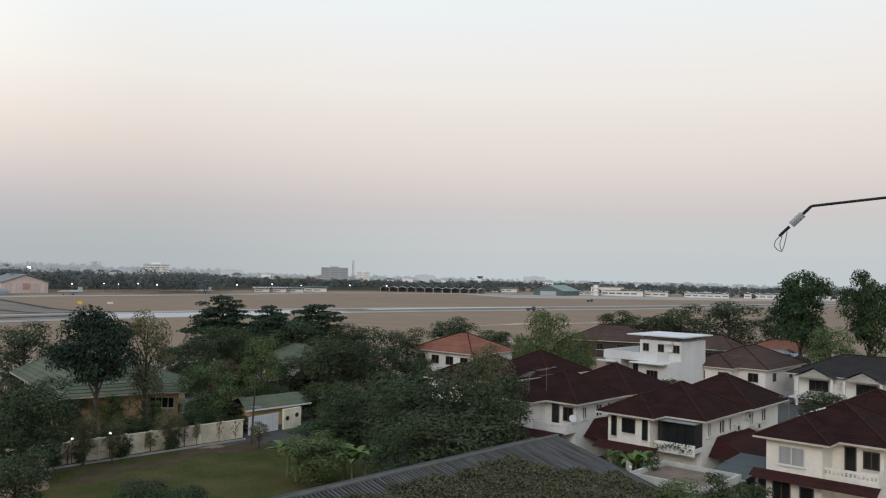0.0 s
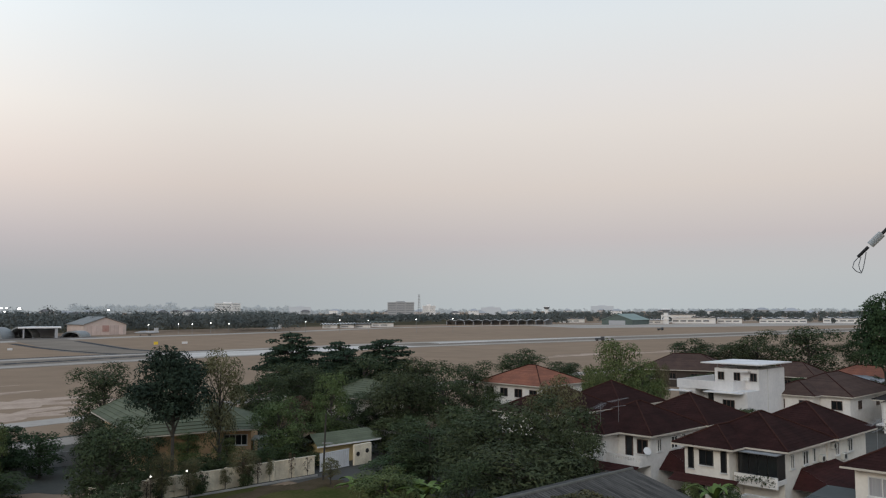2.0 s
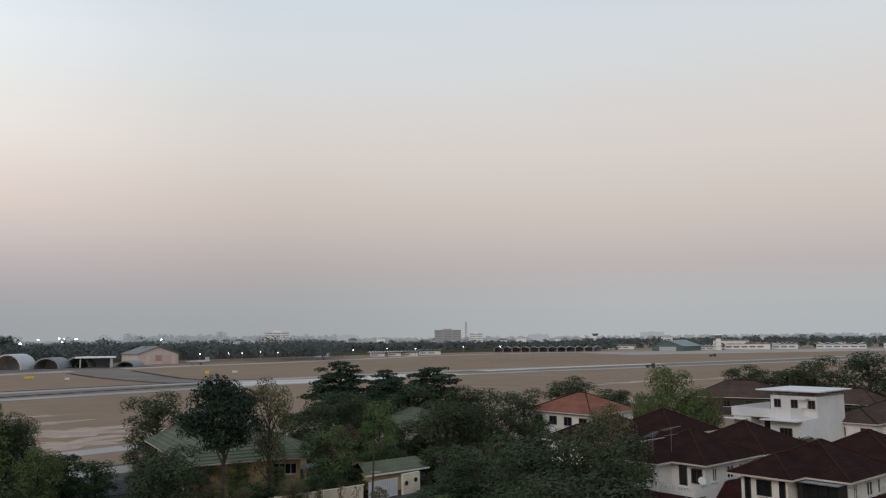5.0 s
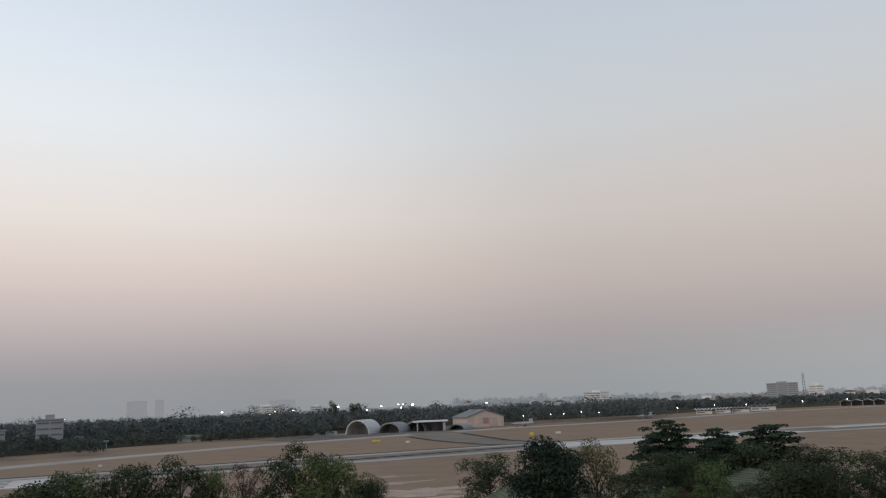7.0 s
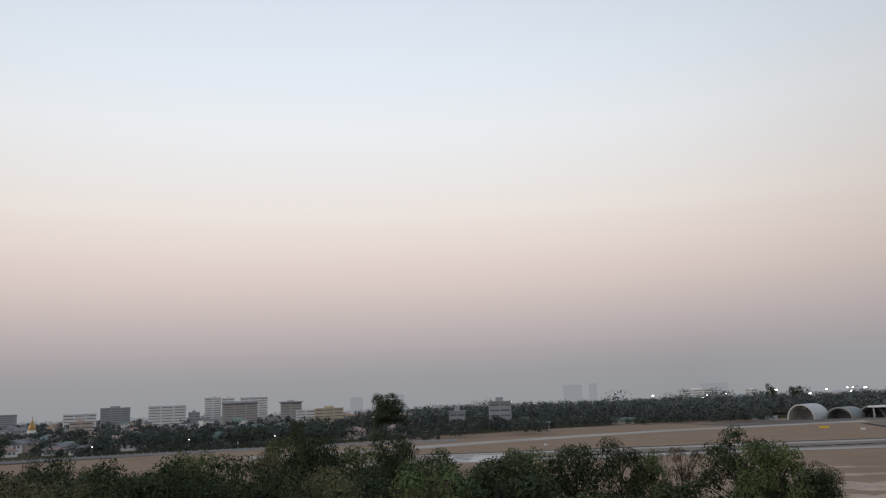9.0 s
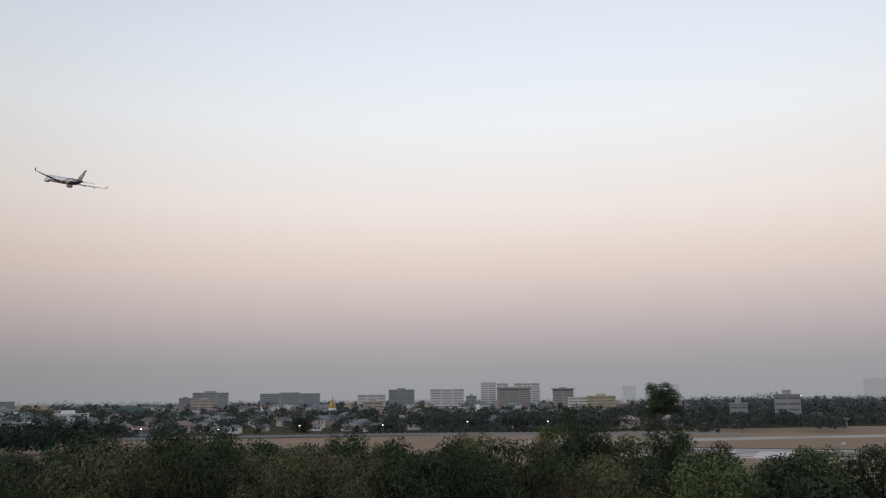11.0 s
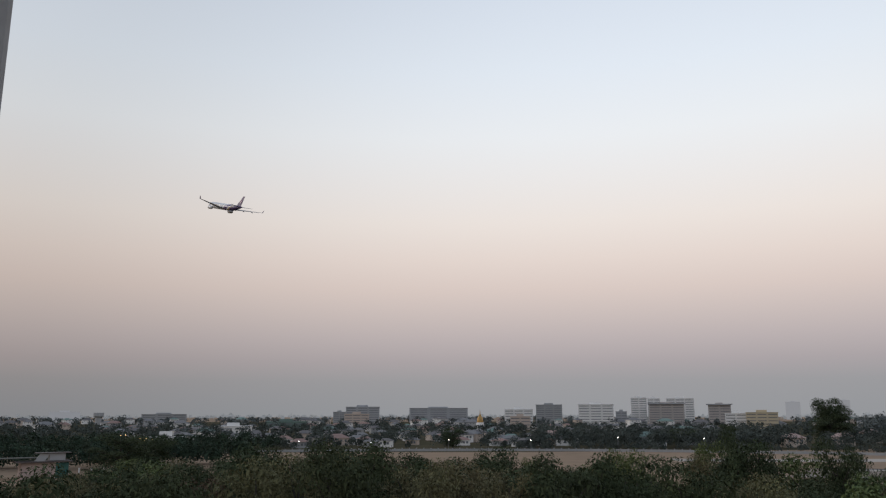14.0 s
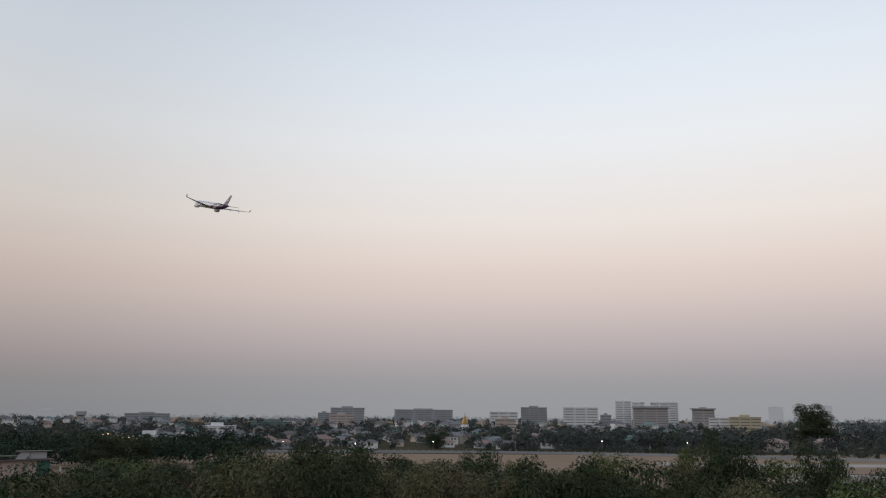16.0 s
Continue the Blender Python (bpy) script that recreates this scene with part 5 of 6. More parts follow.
def block(az, d, w, h, style, label, name="office_building", turn=0.0, depth=0.5, crown=True):
    """A many-storeyed block seen from afar: body, parapet, roof plant and a window band on each storey."""
    b = thing(name, facing(az, d, turn), label, "building")
    # past 1850 m the wall is the glowing haze grey, whatever the style
    wall = HAZE_GLOW_PALE if d > 1850 else BLDG[style]
    dp = max(8.0, w * depth)
    part("wall", boxes((-w / 2, w / 2, 0, dp, 0, h)), wall, b)
    over = 2.4 if style == "brown" else 0.5
    part("roof", boxes((-w / 2 - over, w / 2 + over, -over, dp + over, h, h + (1.5 if style == "brown" else 0.7))), BLDG["grey"] if style == "brown" else wall, b)
    if crown:
        part("roof_plant", boxes((-w * 0.18, w * 0.16, dp * 0.2, dp * 0.7, h + 0.7, h + 3.2)), wall, b)
    if d > 1850:
        return b
    n = max(1, int(h / 3.4))
    for i in range(n):
        z = h - (i + 1) * h / n
        cells = 3 if w > 30 else 2
        for c in range(cells):
            x0 = -w / 2 + w * (c + 0.08) / cells
            x1 = -w / 2 + w * (c + 0.92) / cells
            part("window_band", boxes((x0, x1, -0.25, 0.1, z + h / n * 0.40, z + h / n * 0.63)), FARGLASS, b)
        part("window_band", boxes((w / 2 - 0.1, w / 2 + 0.25, dp * 0.1, dp * 0.9, z + h / n * 0.35, z + h / n * 0.66)), FARGLASS, b)
    return b


for row in [
    (67.9, 1000, 34, 18, "yellow", "long yellow office block above the trees"), (69.5, 1010, 24, 17, "white", "low white wing of an office block"),
    (75.7, 1300, 24, 41, "white", "white hospital tower with banded windows"), (74.7, 1320, 19, 40, "white", "white hospital tower with banded windows"),
    (73.0, 1330, 42, 40, "white", "broad white hospital tower with banded windows"), (73.9, 1250, 50, 31, "brown", "brown hospital block with flat dark roof"),
    (70.5, 1200, 30, 29, "brown", "brown office block among trees"), (78.6, 1200, 50, 30, "white", "white office block with window bands"),
    (76.9, 1250, 16, 20, "grey", "small grey office block downtown"), (81.8, 1400, 44, 32, "pale", "wide pale glazed office block"), (83.9, 1200, 41, 23, "white", "white office wing with bands"),
    (83.8, 900, 22, 14, "peach", "pale peach block above trees"), (89.5, 1700, 121, 29, "grey", "very long grey block on the skyline"), (94.8, 1300, 53, 28, "grey", "dark grey slab office block"),
    (107.8, 430, 18, 5.5, "white", "low white building lit beside lamps"), (100, 900, 42, 9, "green", "long low hall with green roof"), (103.5, 700, 30, 7, "white", "low white hall among trees"),
    (95.2, 1100, 33, 17, "peach", "peach-coloured stepped office block"), (96.4, 1600, 24, 21, "pale", "pale distant block on the skyline"), (108.0, 1600, 79, 17, "pale", "long pale block on the skyline"),
]:
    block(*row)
for row in [
    (56.0, 548, 15, 17.4, "pale", "pale apartment block among trees"), (59.0, 520, 10, 12.4, "pale", "small pale block among trees"),
    (50.9, 2600, 57, 62, "grey", "distant grey tower block in the haze"), (49.5, 2600, 25, 64, "peach", "distant pinkish tower block in the haze"),
    (42.6, 1500, 54, 26, "white", "long white block behind the lamps"), (41.5, 2400, 75, 47, "pale", "wide pale distant block"), (39.2, 1600, 22, 23, "white", "white distant block above trees"),
    (19.7, 1500, 45, 27, "white", "white hotel above the tree belt"), (7.7, 1700, 56, 30, "pale", "pale unfinished block on the skyline"), (5.7, 1500, 24, 22, "white", "white block by the mast"),
    (14.8, 1900, 50, 21, "pale", "pale distant block on the skyline"), (1.3, 2000, 49, 19, "pale", "pale distant block on the skyline"), (66, 2600, 40, 50, "pale", "distant pale tower in the haze"), (63, 2700, 30, 55, "pale", "distant pale tower in the haze"),
    (-6.5, 2200, 60, 22, "pale", "distant pale block in haze"), (114, 1900, 60, 22, "pale", "distant pale block in haze"),
]:
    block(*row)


def round_tower():
    b = thing("water_tower", facing(112.0, 1500), "pale round water tower on the skyline", "tower")
    part("shaft", rods(((0, 0, 0), (0, 0, 12), 5, 5), n=16), HAZE_GREY, b)
    part("tank", rods(((0, 0, 12), (0, 0, 14), 5, 8.5), ((0, 0, 14), (0, 0, 20), 8.5, 8.5), n=16), HAZE_GREY, b)


def mast():
    b = thing("lattice_mast", facing(6.4, 1500), "tall grey lattice mast with platforms", "mast")
    steel = mat("weathered_mast_steel", (0.15, 0.145, 0.14), (0.11, 0.105, 0.10), 0.3, 0.8)
    for sx in (-1, 1):
        for sy in (-1, 1):
            part("leg", rods(((sx * 2.2, sy * 2.2, 0), (sx * 1.0, sy * 1.0, 44), 0.35)), steel, b)
    for z in range(4, 44, 5):
        w = 2.2 - 1.2 * z / 44
        part("platform", boxes((-w, w, -w, w, z, z + 0.5)), steel, b)


def control_tower(az, d, k):
    b = thing("control_tower", facing(az, d) @ Matrix.Diagonal((k, k, k, 1)), "white tiered airport control tower with glazed cab", "tower")
    for z, r in ((5.0, 4.6), (9.0, 4.2)):
        part("gallery", rods(((0, 0, z), (0, 0, z + 0.7), r, r), n=10), BLDG["white"], b)
    part("shaft", rods(((0, 0, 0), (0, 0, 13), 3.2, 2.6), n=10), BLDG["white"], b)
    part("cab", rods(((0, 0, 13), (0, 0, 16.5), 3.5, 5.0), n=10), FARGLASS, b)
    part("roof", rods(((0, 0, 16.5), (0, 0, 17.3), 5.3, 4.6), n=10), BLDG["white"], b)


def chedi():
    """Gilded bell-shaped stupa among the town trees."""
    b = thing("stupa", facing(86.6, 900), "gilded bell-shaped temple stupa with a thin spire", "stupa")
    gold = mat("gilding", (0.46, 0.29, 0.10), (0.36, 0.22, 0.08), 0.3, 0.4, metal=0.6)
    part("base", rods(((0, 0, 0), (0, 0, 4), 6.0, 5.0), ((0, 0, 4), (0, 0, 8), 4.6, 3.9), n=12), BLDG["white"], b)
    part("bell", rods(((0, 0, 8), (0, 0, 10.5), 3.6, 3.4), ((0, 0, 10.5), (0, 0, 13.5), 3.4, 2.5), ((0, 0, 13.5), (0, 0, 15), 2.5, 1.4), n=16), gold, b)
    part("spire", rods(((0, 0, 15), (0, 0, 16.5), 1.3, 1.1), ((0, 0, 16.5), (0, 0, 22), 0.55, 0.06), n=10), gold, b)


chedi()
round_tower()
mast()
control_tower(-10.8, 905, 0.94)
control_tower(-2.65, 1500, 1.2)


def terminal(az, d, w, h, label, material):
    b = thing("terminal_building", facing(az, d), label, "building")
    part("wall", boxes((-w / 2, w / 2, 0, 25, 0, h)), BLDG["white"], b)
    bm = bmesh.new()
    n = 12
    top = [[bm.verts.new((-w / 2 - 2 + (w + 4) * i / n, y, h + 0.1 + (1.6 if i % 2 else 0.4))) for i in range(n + 1)] for y in (-3, 28)]
    for i in range(n):
        bm.faces.new((top[0][i], top[0][i + 1], top[1][i + 1], top[1][i]))
    part("roof", bm, material, b)
    for i in range(int(w / 8)):
        part("window_band", boxes((-w / 2 + i * 8 + 1, -w / 2 + i * 8 + 7, -0.3, 0.1, h * 0.35, h * 0.6)), FARGLASS, b)


terminal(-12.6, 930, 46, 6.0, "white airport terminal with peach sheet roof", BLDG["peach"])
terminal(-14.9, 950, 26, 5.0, "low white airport terminal wing", BLDG["white"])
terminal(-10.1, 915, 20, 3.4, "low white airport office", BLDG["white"])
terminal(-11.6, 1010, 40, 9.0, "pale airport hall with peach roof", BLDG["peach"])
terminal(-18.2, 960, 48, 4.6, "long pale airport building", BLDG["white"])
terminal(-22.3, 1000, 60, 5.0, "low pale airport building", BLDG["white"])
terminal(-26.5, 1050, 60, 5.0, "low pale airport building", BLDG["peach"])
terminal(-4.4, 980, 30, 4.0, "low pale airport store", BLDG["pale"])


def green_hangar():
    """Green gabled hangar seen on its gable."""
    b = thing("hangar", facing(-7.5, 850, -24), "large grey-green gabled steel hangar", "hangar")
    w, h, top, dp = 17.0, 4.6, 10.4, 44.0
    bm = bmesh.new()
    outline = [(-w, 0.0), (w, 0.0), (w, h), (0.0, top), (-w, h)]
    rings = [[bm.verts.new((x, y, z)) for x, z in outline] for y in (0.0, dp)]
    bm.faces.new(rings[0])
    bm.faces.new(rings[1][::-1])
    for i in range(5):
        bm.faces.new((rings[0][i], rings[0][(i + 1) % 5], rings[1][(i + 1) % 5], rings[1][i]))
    part("wall", bm, mat("dark_green_steel", (0.115, 0.15, 0.14), (0.09, 0.12, 0.11), 0.1, 0.8), b)
    for side in (-1, 1):
        bm = bmesh.new()
        q = [(side * (w + 0.8), -0.8, h), (side * (w + 0.8), dp + 0.8, h), (0.0, dp + 0.8, top + 0.4), (0.0, -0.8, top + 0.4)]
        vs = [bm.verts.new(p) for p in q] + [bm.verts.new((x, y, z + 0.4)) for x, y, z in q]
        for f in ((0, 1, 2, 3), (7, 6, 5, 4), (0, 4, 5, 1), (1, 5, 6, 2), (2, 6, 7, 3), (3, 7, 4, 0)):
            bm.faces.new([vs[i] for i in f])
        part("roof", bm, mat("pale_green_steel", (0.24, 0.31, 0.28), (0.20, 0.26, 0.24), 0.1, 0.8), b)
    part("door", boxes((-9, 9, -0.4, -0.02, 0, 4.4)), BLDG["grey"], b)


green_hangar()
terminal(12.7, 720, 13, 2.6, "low white shed at the airfield edge", BLDG["white"])
terminal(11.5, 725, 12, 2.8, "low white shed at the airfield edge", BLDG["white"])
terminal(10.4, 730, 14, 2.8, "low white shed at the airfield edge", BLDG["pale"])
terminal(9.0, 770, 21, 3.4, "low grey-green shed at the airfield edge", BLDG["green"])


def hangar_row():
    b = thing("hangar_row", facing(0.7, 850), "row of low grey open aircraft shelters", "hangar")
    for i in range(12):
        x, w, z = -56 + i * 9.4, 9.0, 4.3
        bm = bmesh.new()
        outline = [(x, z), (x + w / 2, z + 1.7), (x + w, z), (x + w, z - 0.35), (x + w / 2, z + 1.35), (x, z - 0.35)]
        rings = [[bm.verts.new((px, y, pz)) for px, pz in outline] for y in (-2.0, 14.0)]
        for j in range(6):
            bm.faces.new((rings[0][j], rings[0][(j + 1) % 6], rings[1][(j + 1) % 6], rings[1][j]))
        for ring in rings:
            bm.faces.new((ring[0], ring[1], ring[4], ring[5]))
            bm.faces.new((ring[1], ring[2], ring[3], ring[4]))
        bmesh.ops.recalc_face_normals(bm, faces=bm.faces)
        part("roof", bm, BLDG["pale"], b)
        part("wall", boxes((x + 0.2, x + 0.8, 0, 13, 0, z - 0.4), (x + 0.81, x + w - 0.1, 12.4, 13, 0, z - 0.4)), BLDG["grey"], b)


hangar_row()


def big_hangar():
    """Faded pink hangar with a low gable, doors and a lean-to."""
    b = thing("hangar", facing(27.45, 588, 22), "faded pink steel hangar with grey gabled roof", "hangar")
    pink = mat("faded_pink_steel", (0.62, 0.51, 0.46), (0.50, 0.42, 0.38), 0.25, 0.8)
    w, dp, h, top = 14.2, 30.0, 6.9, 11.6
    front = bmesh.new()
    outline = [(-w, 0.0), (w, 0.0), (w, h), (0.0, top), (-w, h)]
    rings = [[front.verts.new((x, y, z)) for x, z in outline] for y in (0.0, dp)]
    front.faces.new(rings[0])
    front.faces.new(rings[1][::-1])
    for i in range(5):
        front.faces.new((rings[0][i], rings[0][(i + 1) % 5], rings[1][(i + 1) % 5], rings[1][i]))
    part("wall", front, pink, b)
    for i in range(8):
        part("door_panel", boxes((-12.0 + i * 3.0, -9.1 + i * 3.0, -0.3 - 0.12 * (i % 2), -0.02, 0, 6.3)), mat("hangar_door", (0.62, 0.50, 0.45), (0.52, 0.42, 0.38), 0.4, 0.8, obj=0.12), b)
    part("hatch", boxes((-2.2, 2.2, -0.6, -0.44, 2.2, 6.4)), mat("rust_hatch", (0.38, 0.20, 0.17), (0.45, 0.3, 0.26), 0.4, 0.85), b)
    roof = mat("grey_steel_roof", (0.22, 0.225, 0.22), (0.17, 0.18, 0.175), 0.2, 0.8)
    for side in (-1, 1):
        bm = bmesh.new()
        eave = [(side * (w + 1.0), -0.8, h - 0.1), (side * (w + 1.0), dp + 0.8, h - 0.1)]
        ridge = [(0.0, dp + 0.8, top + 0.35), (0.0, -0.8, top + 0.35)]
        q = eave + ridge
        vs = [bm.verts.new(p) for p in q] + [bm.verts.new((x, y, z + 0.35)) for x, y, z in q]
        for f in ((0, 1, 2, 3), (7, 6, 5, 4), (0, 4, 5, 1), (1, 5, 6, 2), (2, 6, 7, 3), (3, 7, 4, 0)):
            bm.faces.new([vs[i] for i in f])
        part("roof", bm, roof, b)


def arch_shelter(az, d, w, h, label, tilt=0.0, tone="grey"):
    """Half-round sheet shelter."""
    b = thing("arch_shelter", facing(az, d, tilt), label, "hangar")
    bm = bmesh.new()
    rows = []
    n = 16
    for i in range(n + 1):
        a = math.pi * i / n
        rows.append([bm.verts.new((math.cos(a) * (w / 2 + t), y, math.sin(a) * (h + t))) for t, y in ((0, 0), (0.8, 0), (0.8, 18), (0, 18))])
    for p, q in zip(rows, rows[1:]):
        for i in range(4):
            bm.faces.new((p[i], p[(i + 1) % 4], q[(i + 1) % 4], q[i]))
    part("shell", bm, mat(tone + "_shell", *(((0.60, 0.60, 0.58), (0.50, 0.50, 0.49)) if tone == "pale" else ((0.30, 0.31, 0.30), (0.24, 0.25, 0.245))), 0.2, 0.8), b)
    part("back_wall", boxes((-w / 2 * 0.86, w / 2 * 0.86, 12.5, 13.1, 0, h * 0.7)), BLDG["grey"], b)


big_hangar()
arch_shelter(36.4, 538, 16, 8.4, "large pale half-round aircraft shelter", -28, "pale")
arch_shelter(34.2, 538, 14.5, 5.9, "grey half-round aircraft shelter", -24)
arch_shelter(32.4, 548, 14, 6.1, "grey half-round aircraft shelter", -24)
arch_shelter(29.5, 545, 10, 3.0, "small pale arched shelter", -20)


def flat_shelter():
    b = thing("open_shed", facing(31.3, 540), "open dark shed with pale flat roof", "shed")
    part("roof", boxes((-11.6, 11.6, -1, 16, 5.9, 6.7)), BLDG["white"], b)
    part("wall", boxes((-9.0, -8.2, 0, 15, 0, 5.9), (8.2, 9.8, 0, 15, 0, 5.9), (-8.19, 8.19, 14, 15, 0, 5.9)), BLDG["grey"], b)
    w = thing("low_wall", facing(38.4, 550), "low grey blast wall beside the shelters", "wall")
    part("panel", boxes((-9, 6, 0, 1, 0, 2.4)), BLDG["grey"], w)
    g = thing("green_shed", facing(47.6, 545), "long low green shed at the airfield edge", "shed")
    part("wall", boxes((-7.2, 7.2, 0, 5, 0, 2.6)), BLDG["brown"], g)
    part("roof", boxes((-7.9, 7.9, -1, 6, 2.6, 4.3)), BLDG["green"], g)
    s = thing("green_shelter", facing(53.2, 515), "open green-roofed shelter at the airfield edge", "shelter")
    part("roof", boxes((-6.2, 6.2, -1, 5, 3.4, 4.4)), BLDG["green"], s)
    for x in (-4.8, 0, 4.8):
        part("post", boxes((x - 0.25, x + 0.25, 0, 0.5, 0, 3.4)), BLDG["grey"], s)
    t = thing("guard_tower", facing(54.3, 515), "small green guard tower", "tower")
    part("cabin", boxes((-2.6, 2.6, 0, 4, 4.4, 7.6)), BLDG["green"], t)
    for x in (-1.8, 1.5):
        part("leg", boxes((x, x + 0.3, 0.2, 0.5, 0, 4.4)), BLDG["grey"], t)


flat_shelter()


def town():
    """Small houses of the town beyond the field, each with walls, a hipped or sheet roof and windows."""
    rng = random.Random(77)
    dark = mat("dark_roof_far", (0.16, 0.15, 0.15), (0.12, 0.115, 0.115), 0.1, 0.9)
    sheet = mat("grey_roof_far", (0.25, 0.25, 0.25), (0.17, 0.17, 0.175), 0.1, 0.95, spec=0.1)
    roofs = [dark, dark, sheet, sheet, mat("rusty_roof_far", (0.30, 0.20, 0.17), (0.24, 0.16, 0.14), 0.1, 0.85), BLDG["green"]]
    walls = [BLDG["white"], BLDG["white"], BLDG["peach"], BLDG["pale"]]

    def one(az, d, w, h, roof, wall):
        b = thing("town_house", facing(az, d, rng.uniform(-35, 35)), "small pale town house under a low pitched roof", "house", "town houses")
        l = w * rng.uniform(0.6, 0.9)
        part("wall", boxes((-w / 2, w / 2, 0, l, 0, h)), wall, b)
        bm = bmesh.new()
        z = h + w * 0.2
        a, c = (-w / 2 - 0.6, -0.6, h), (w / 2 + 0.6, -0.6, h)
        e, f = (w / 2 + 0.6, l + 0.6, h), (-w / 2 - 0.6, l + 0.6, h)
        r0, r1 = (-w * 0.2, l / 2, z), (w * 0.2, l / 2, z)
        for q in ((a, c, r1, r0), (c, e, r1, r1), (e, f, r0, r1), (f, a, r0, r0)):
            slope(bm, *q, step=9)
        part("roof", bm, roof, b)
        for x in (-w * 0.3, w * 0.08, w * 0.3):
            part("window", boxes((x - 0.6, x + 0.6, -0.12, 0.05, h - 1.9, h - 0.7)), FARGLASS, b)

    for _ in range(170):
        d = math.sqrt(rng.uniform(450 ** 2, 1000 ** 2))
        one(rng.uniform(70, 112), d, rng.uniform(7, 13), rng.uniform(3, 5), rng.choice(roofs), rng.choice(walls))
    for _ in range(90):
        one(rng.uniform(62, 124), rng.uniform(900, 1700), rng.uniform(9, 20), rng.uniform(5, 10), rng.choice(roofs), rng.choice(walls))
    for _ in range(60):
        # skyline houses keep to greys and pale walls, standing in for haze
        one(rng.uniform(-32, 40), rng.uniform(1350, 2400), rng.uniform(14, 30), rng.uniform(6, 13), rng.choice((dark, BLDG["grey"], BLDG["pale"])), rng.choice((BLDG["pale"], BLDG["white"], BLDG["brown"])))
    for _ in range(34):
        one(rng.uniform(78, 102), rng.uniform(430, 580), rng.uniform(6, 10), rng.uniform(2.6, 3.6), rng.choice(roofs), rng.choice(walls))
    pk = mat("pink_tile_far", (0.42, 0.30, 0.26), (0.35, 0.25, 0.22), 0.1, 0.85)
    one(66.0, 462, 11.5, 4.6, pk, BLDG["peach"])
    one(63.3, 485, 11.5, 4.6, pk, BLDG["peach"])
    one(61.6, 540, 10, 6, pk, BLDG["peach"])
    one(81.6, 470, 12, 5.5, pk, BLDG["peach"])


town()


def cabin():
    b = thing("cabin", facing(114.8, 250, 10), "low pale cabin with flat roof and teal door", "cabin")
    part("wall", boxes((-6, 2.5, 0, 5, 0, 4.2)), mat("pale_pink_render", (0.45, 0.36, 0.33), (0.36, 0.29, 0.27), 0.3, 0.85), b)
    part("door", boxes((2.52, 5.8, 0, 0.3, 0, 4.0)), mat("teal_sheet", (0.03, 0.13, 0.12), (0.025, 0.1, 0.09), 0.5, 0.7), b, "teal sheet door")
    dark = mat("dark_sheet_edge", (0.11, 0.09, 0.085), (0.075, 0.065, 0.06), 0.4, 0.8)
    part("roof", boxes((-7.5, 6.6, -1.2, 6, 4.3, 4.6)), dark, b)
    part("canopy_roof", boxes((-16, -1, 1, 7, 5.3, 5.5)), mat("mossy_sheet", (0.05, 0.056, 0.046), (0.036, 0.042, 0.034), 0.3, 0.9), b)
    part("vent_box", boxes((1.0, 5.0, 1, 4, 4.71, 6.6)), BLDG["pale"], b)
    part("vent_roof", boxes((-2.4, 6.4, 0.4, 4.6, 6.61, 6.8)), dark, b)
    lean = bmesh.new()
    box(lean, -1.9, 0.7, 0.95, 1.1, 4.62, 6.55)
    for v in lean.verts:
        v.co.x += 1.3 * (v.co.z - 4.62) / 1.93 - 0.9
    part("vent_flap", lean, BLDG["pale"], b, "slanting pale vent flap")


cabin()


def marker_posts():
    """White concrete marker posts along the field beside the cabin."""
    first = None
    for k in range(11):
        az = 113.6 - k * 0.72
        m = facing(az, 268 - k * 1.0)
        if first is None:
            first = thing("marker_post", m, "short white concrete marker post in dry grass", "post", "marker posts")
            part("post", boxes((-0.22, 0.22, -0.22, 0.22, 0, 1.5)), BLDG["white"], first)
            part("cap", boxes((-0.3, 0.3, -0.3, 0.3, 1.5, 1.62)), BLDG["white"], first)
        else:
            copy_thing(first, m)


marker_posts()


def field_wall():
    """Low pale wall between the airfield and the town, in straight lengths with posts."""
    pts = [polar(az, 388 - 0.12 * abs(az - 80)) for az in range(59, 105, 3)]
    for a, c in zip(pts, pts[1:]):
        d = c - a
        w = thing("field_wall", pose(a.x, a.y, 0, 0, 0, math.degrees(math.atan2(d.y, d.x))), "low weathered pale wall along the airfield edge", "wall", "field walls")
        n = 6
        step = d.length / n
        for i in range(n):
            part("post", boxes((i * step, i * step + 0.4, -0.25, 0.25, 0, 1.5)), BLDG["pale"], w)
            part("panel", boxes((i * step + 0.41, (i + 1) * step - 0.01, -0.1, 0.1, 0, 1.1)), BLDG["pale"], w)


field_wall()


# ---- lamps ----
def lamp_post(az, d, z, glow, r, label):
    b = thing("flood_lamp", facing(az, d), label, "lamp", "lamps")
    part("pole", rods(((0, 0.4, 0), (0, 0.4, z), 0.09, 0.06)), METAL, b)
    part("lamp_head", rods(((0, -0.1, z - r * 0.5), (0, -0.1, z + r * 0.1), r, r), ((0, -0.1, z + r * 0.1), (0, -0.1, z + r * 0.5), r, r * 0.5), n=10), glow, b)


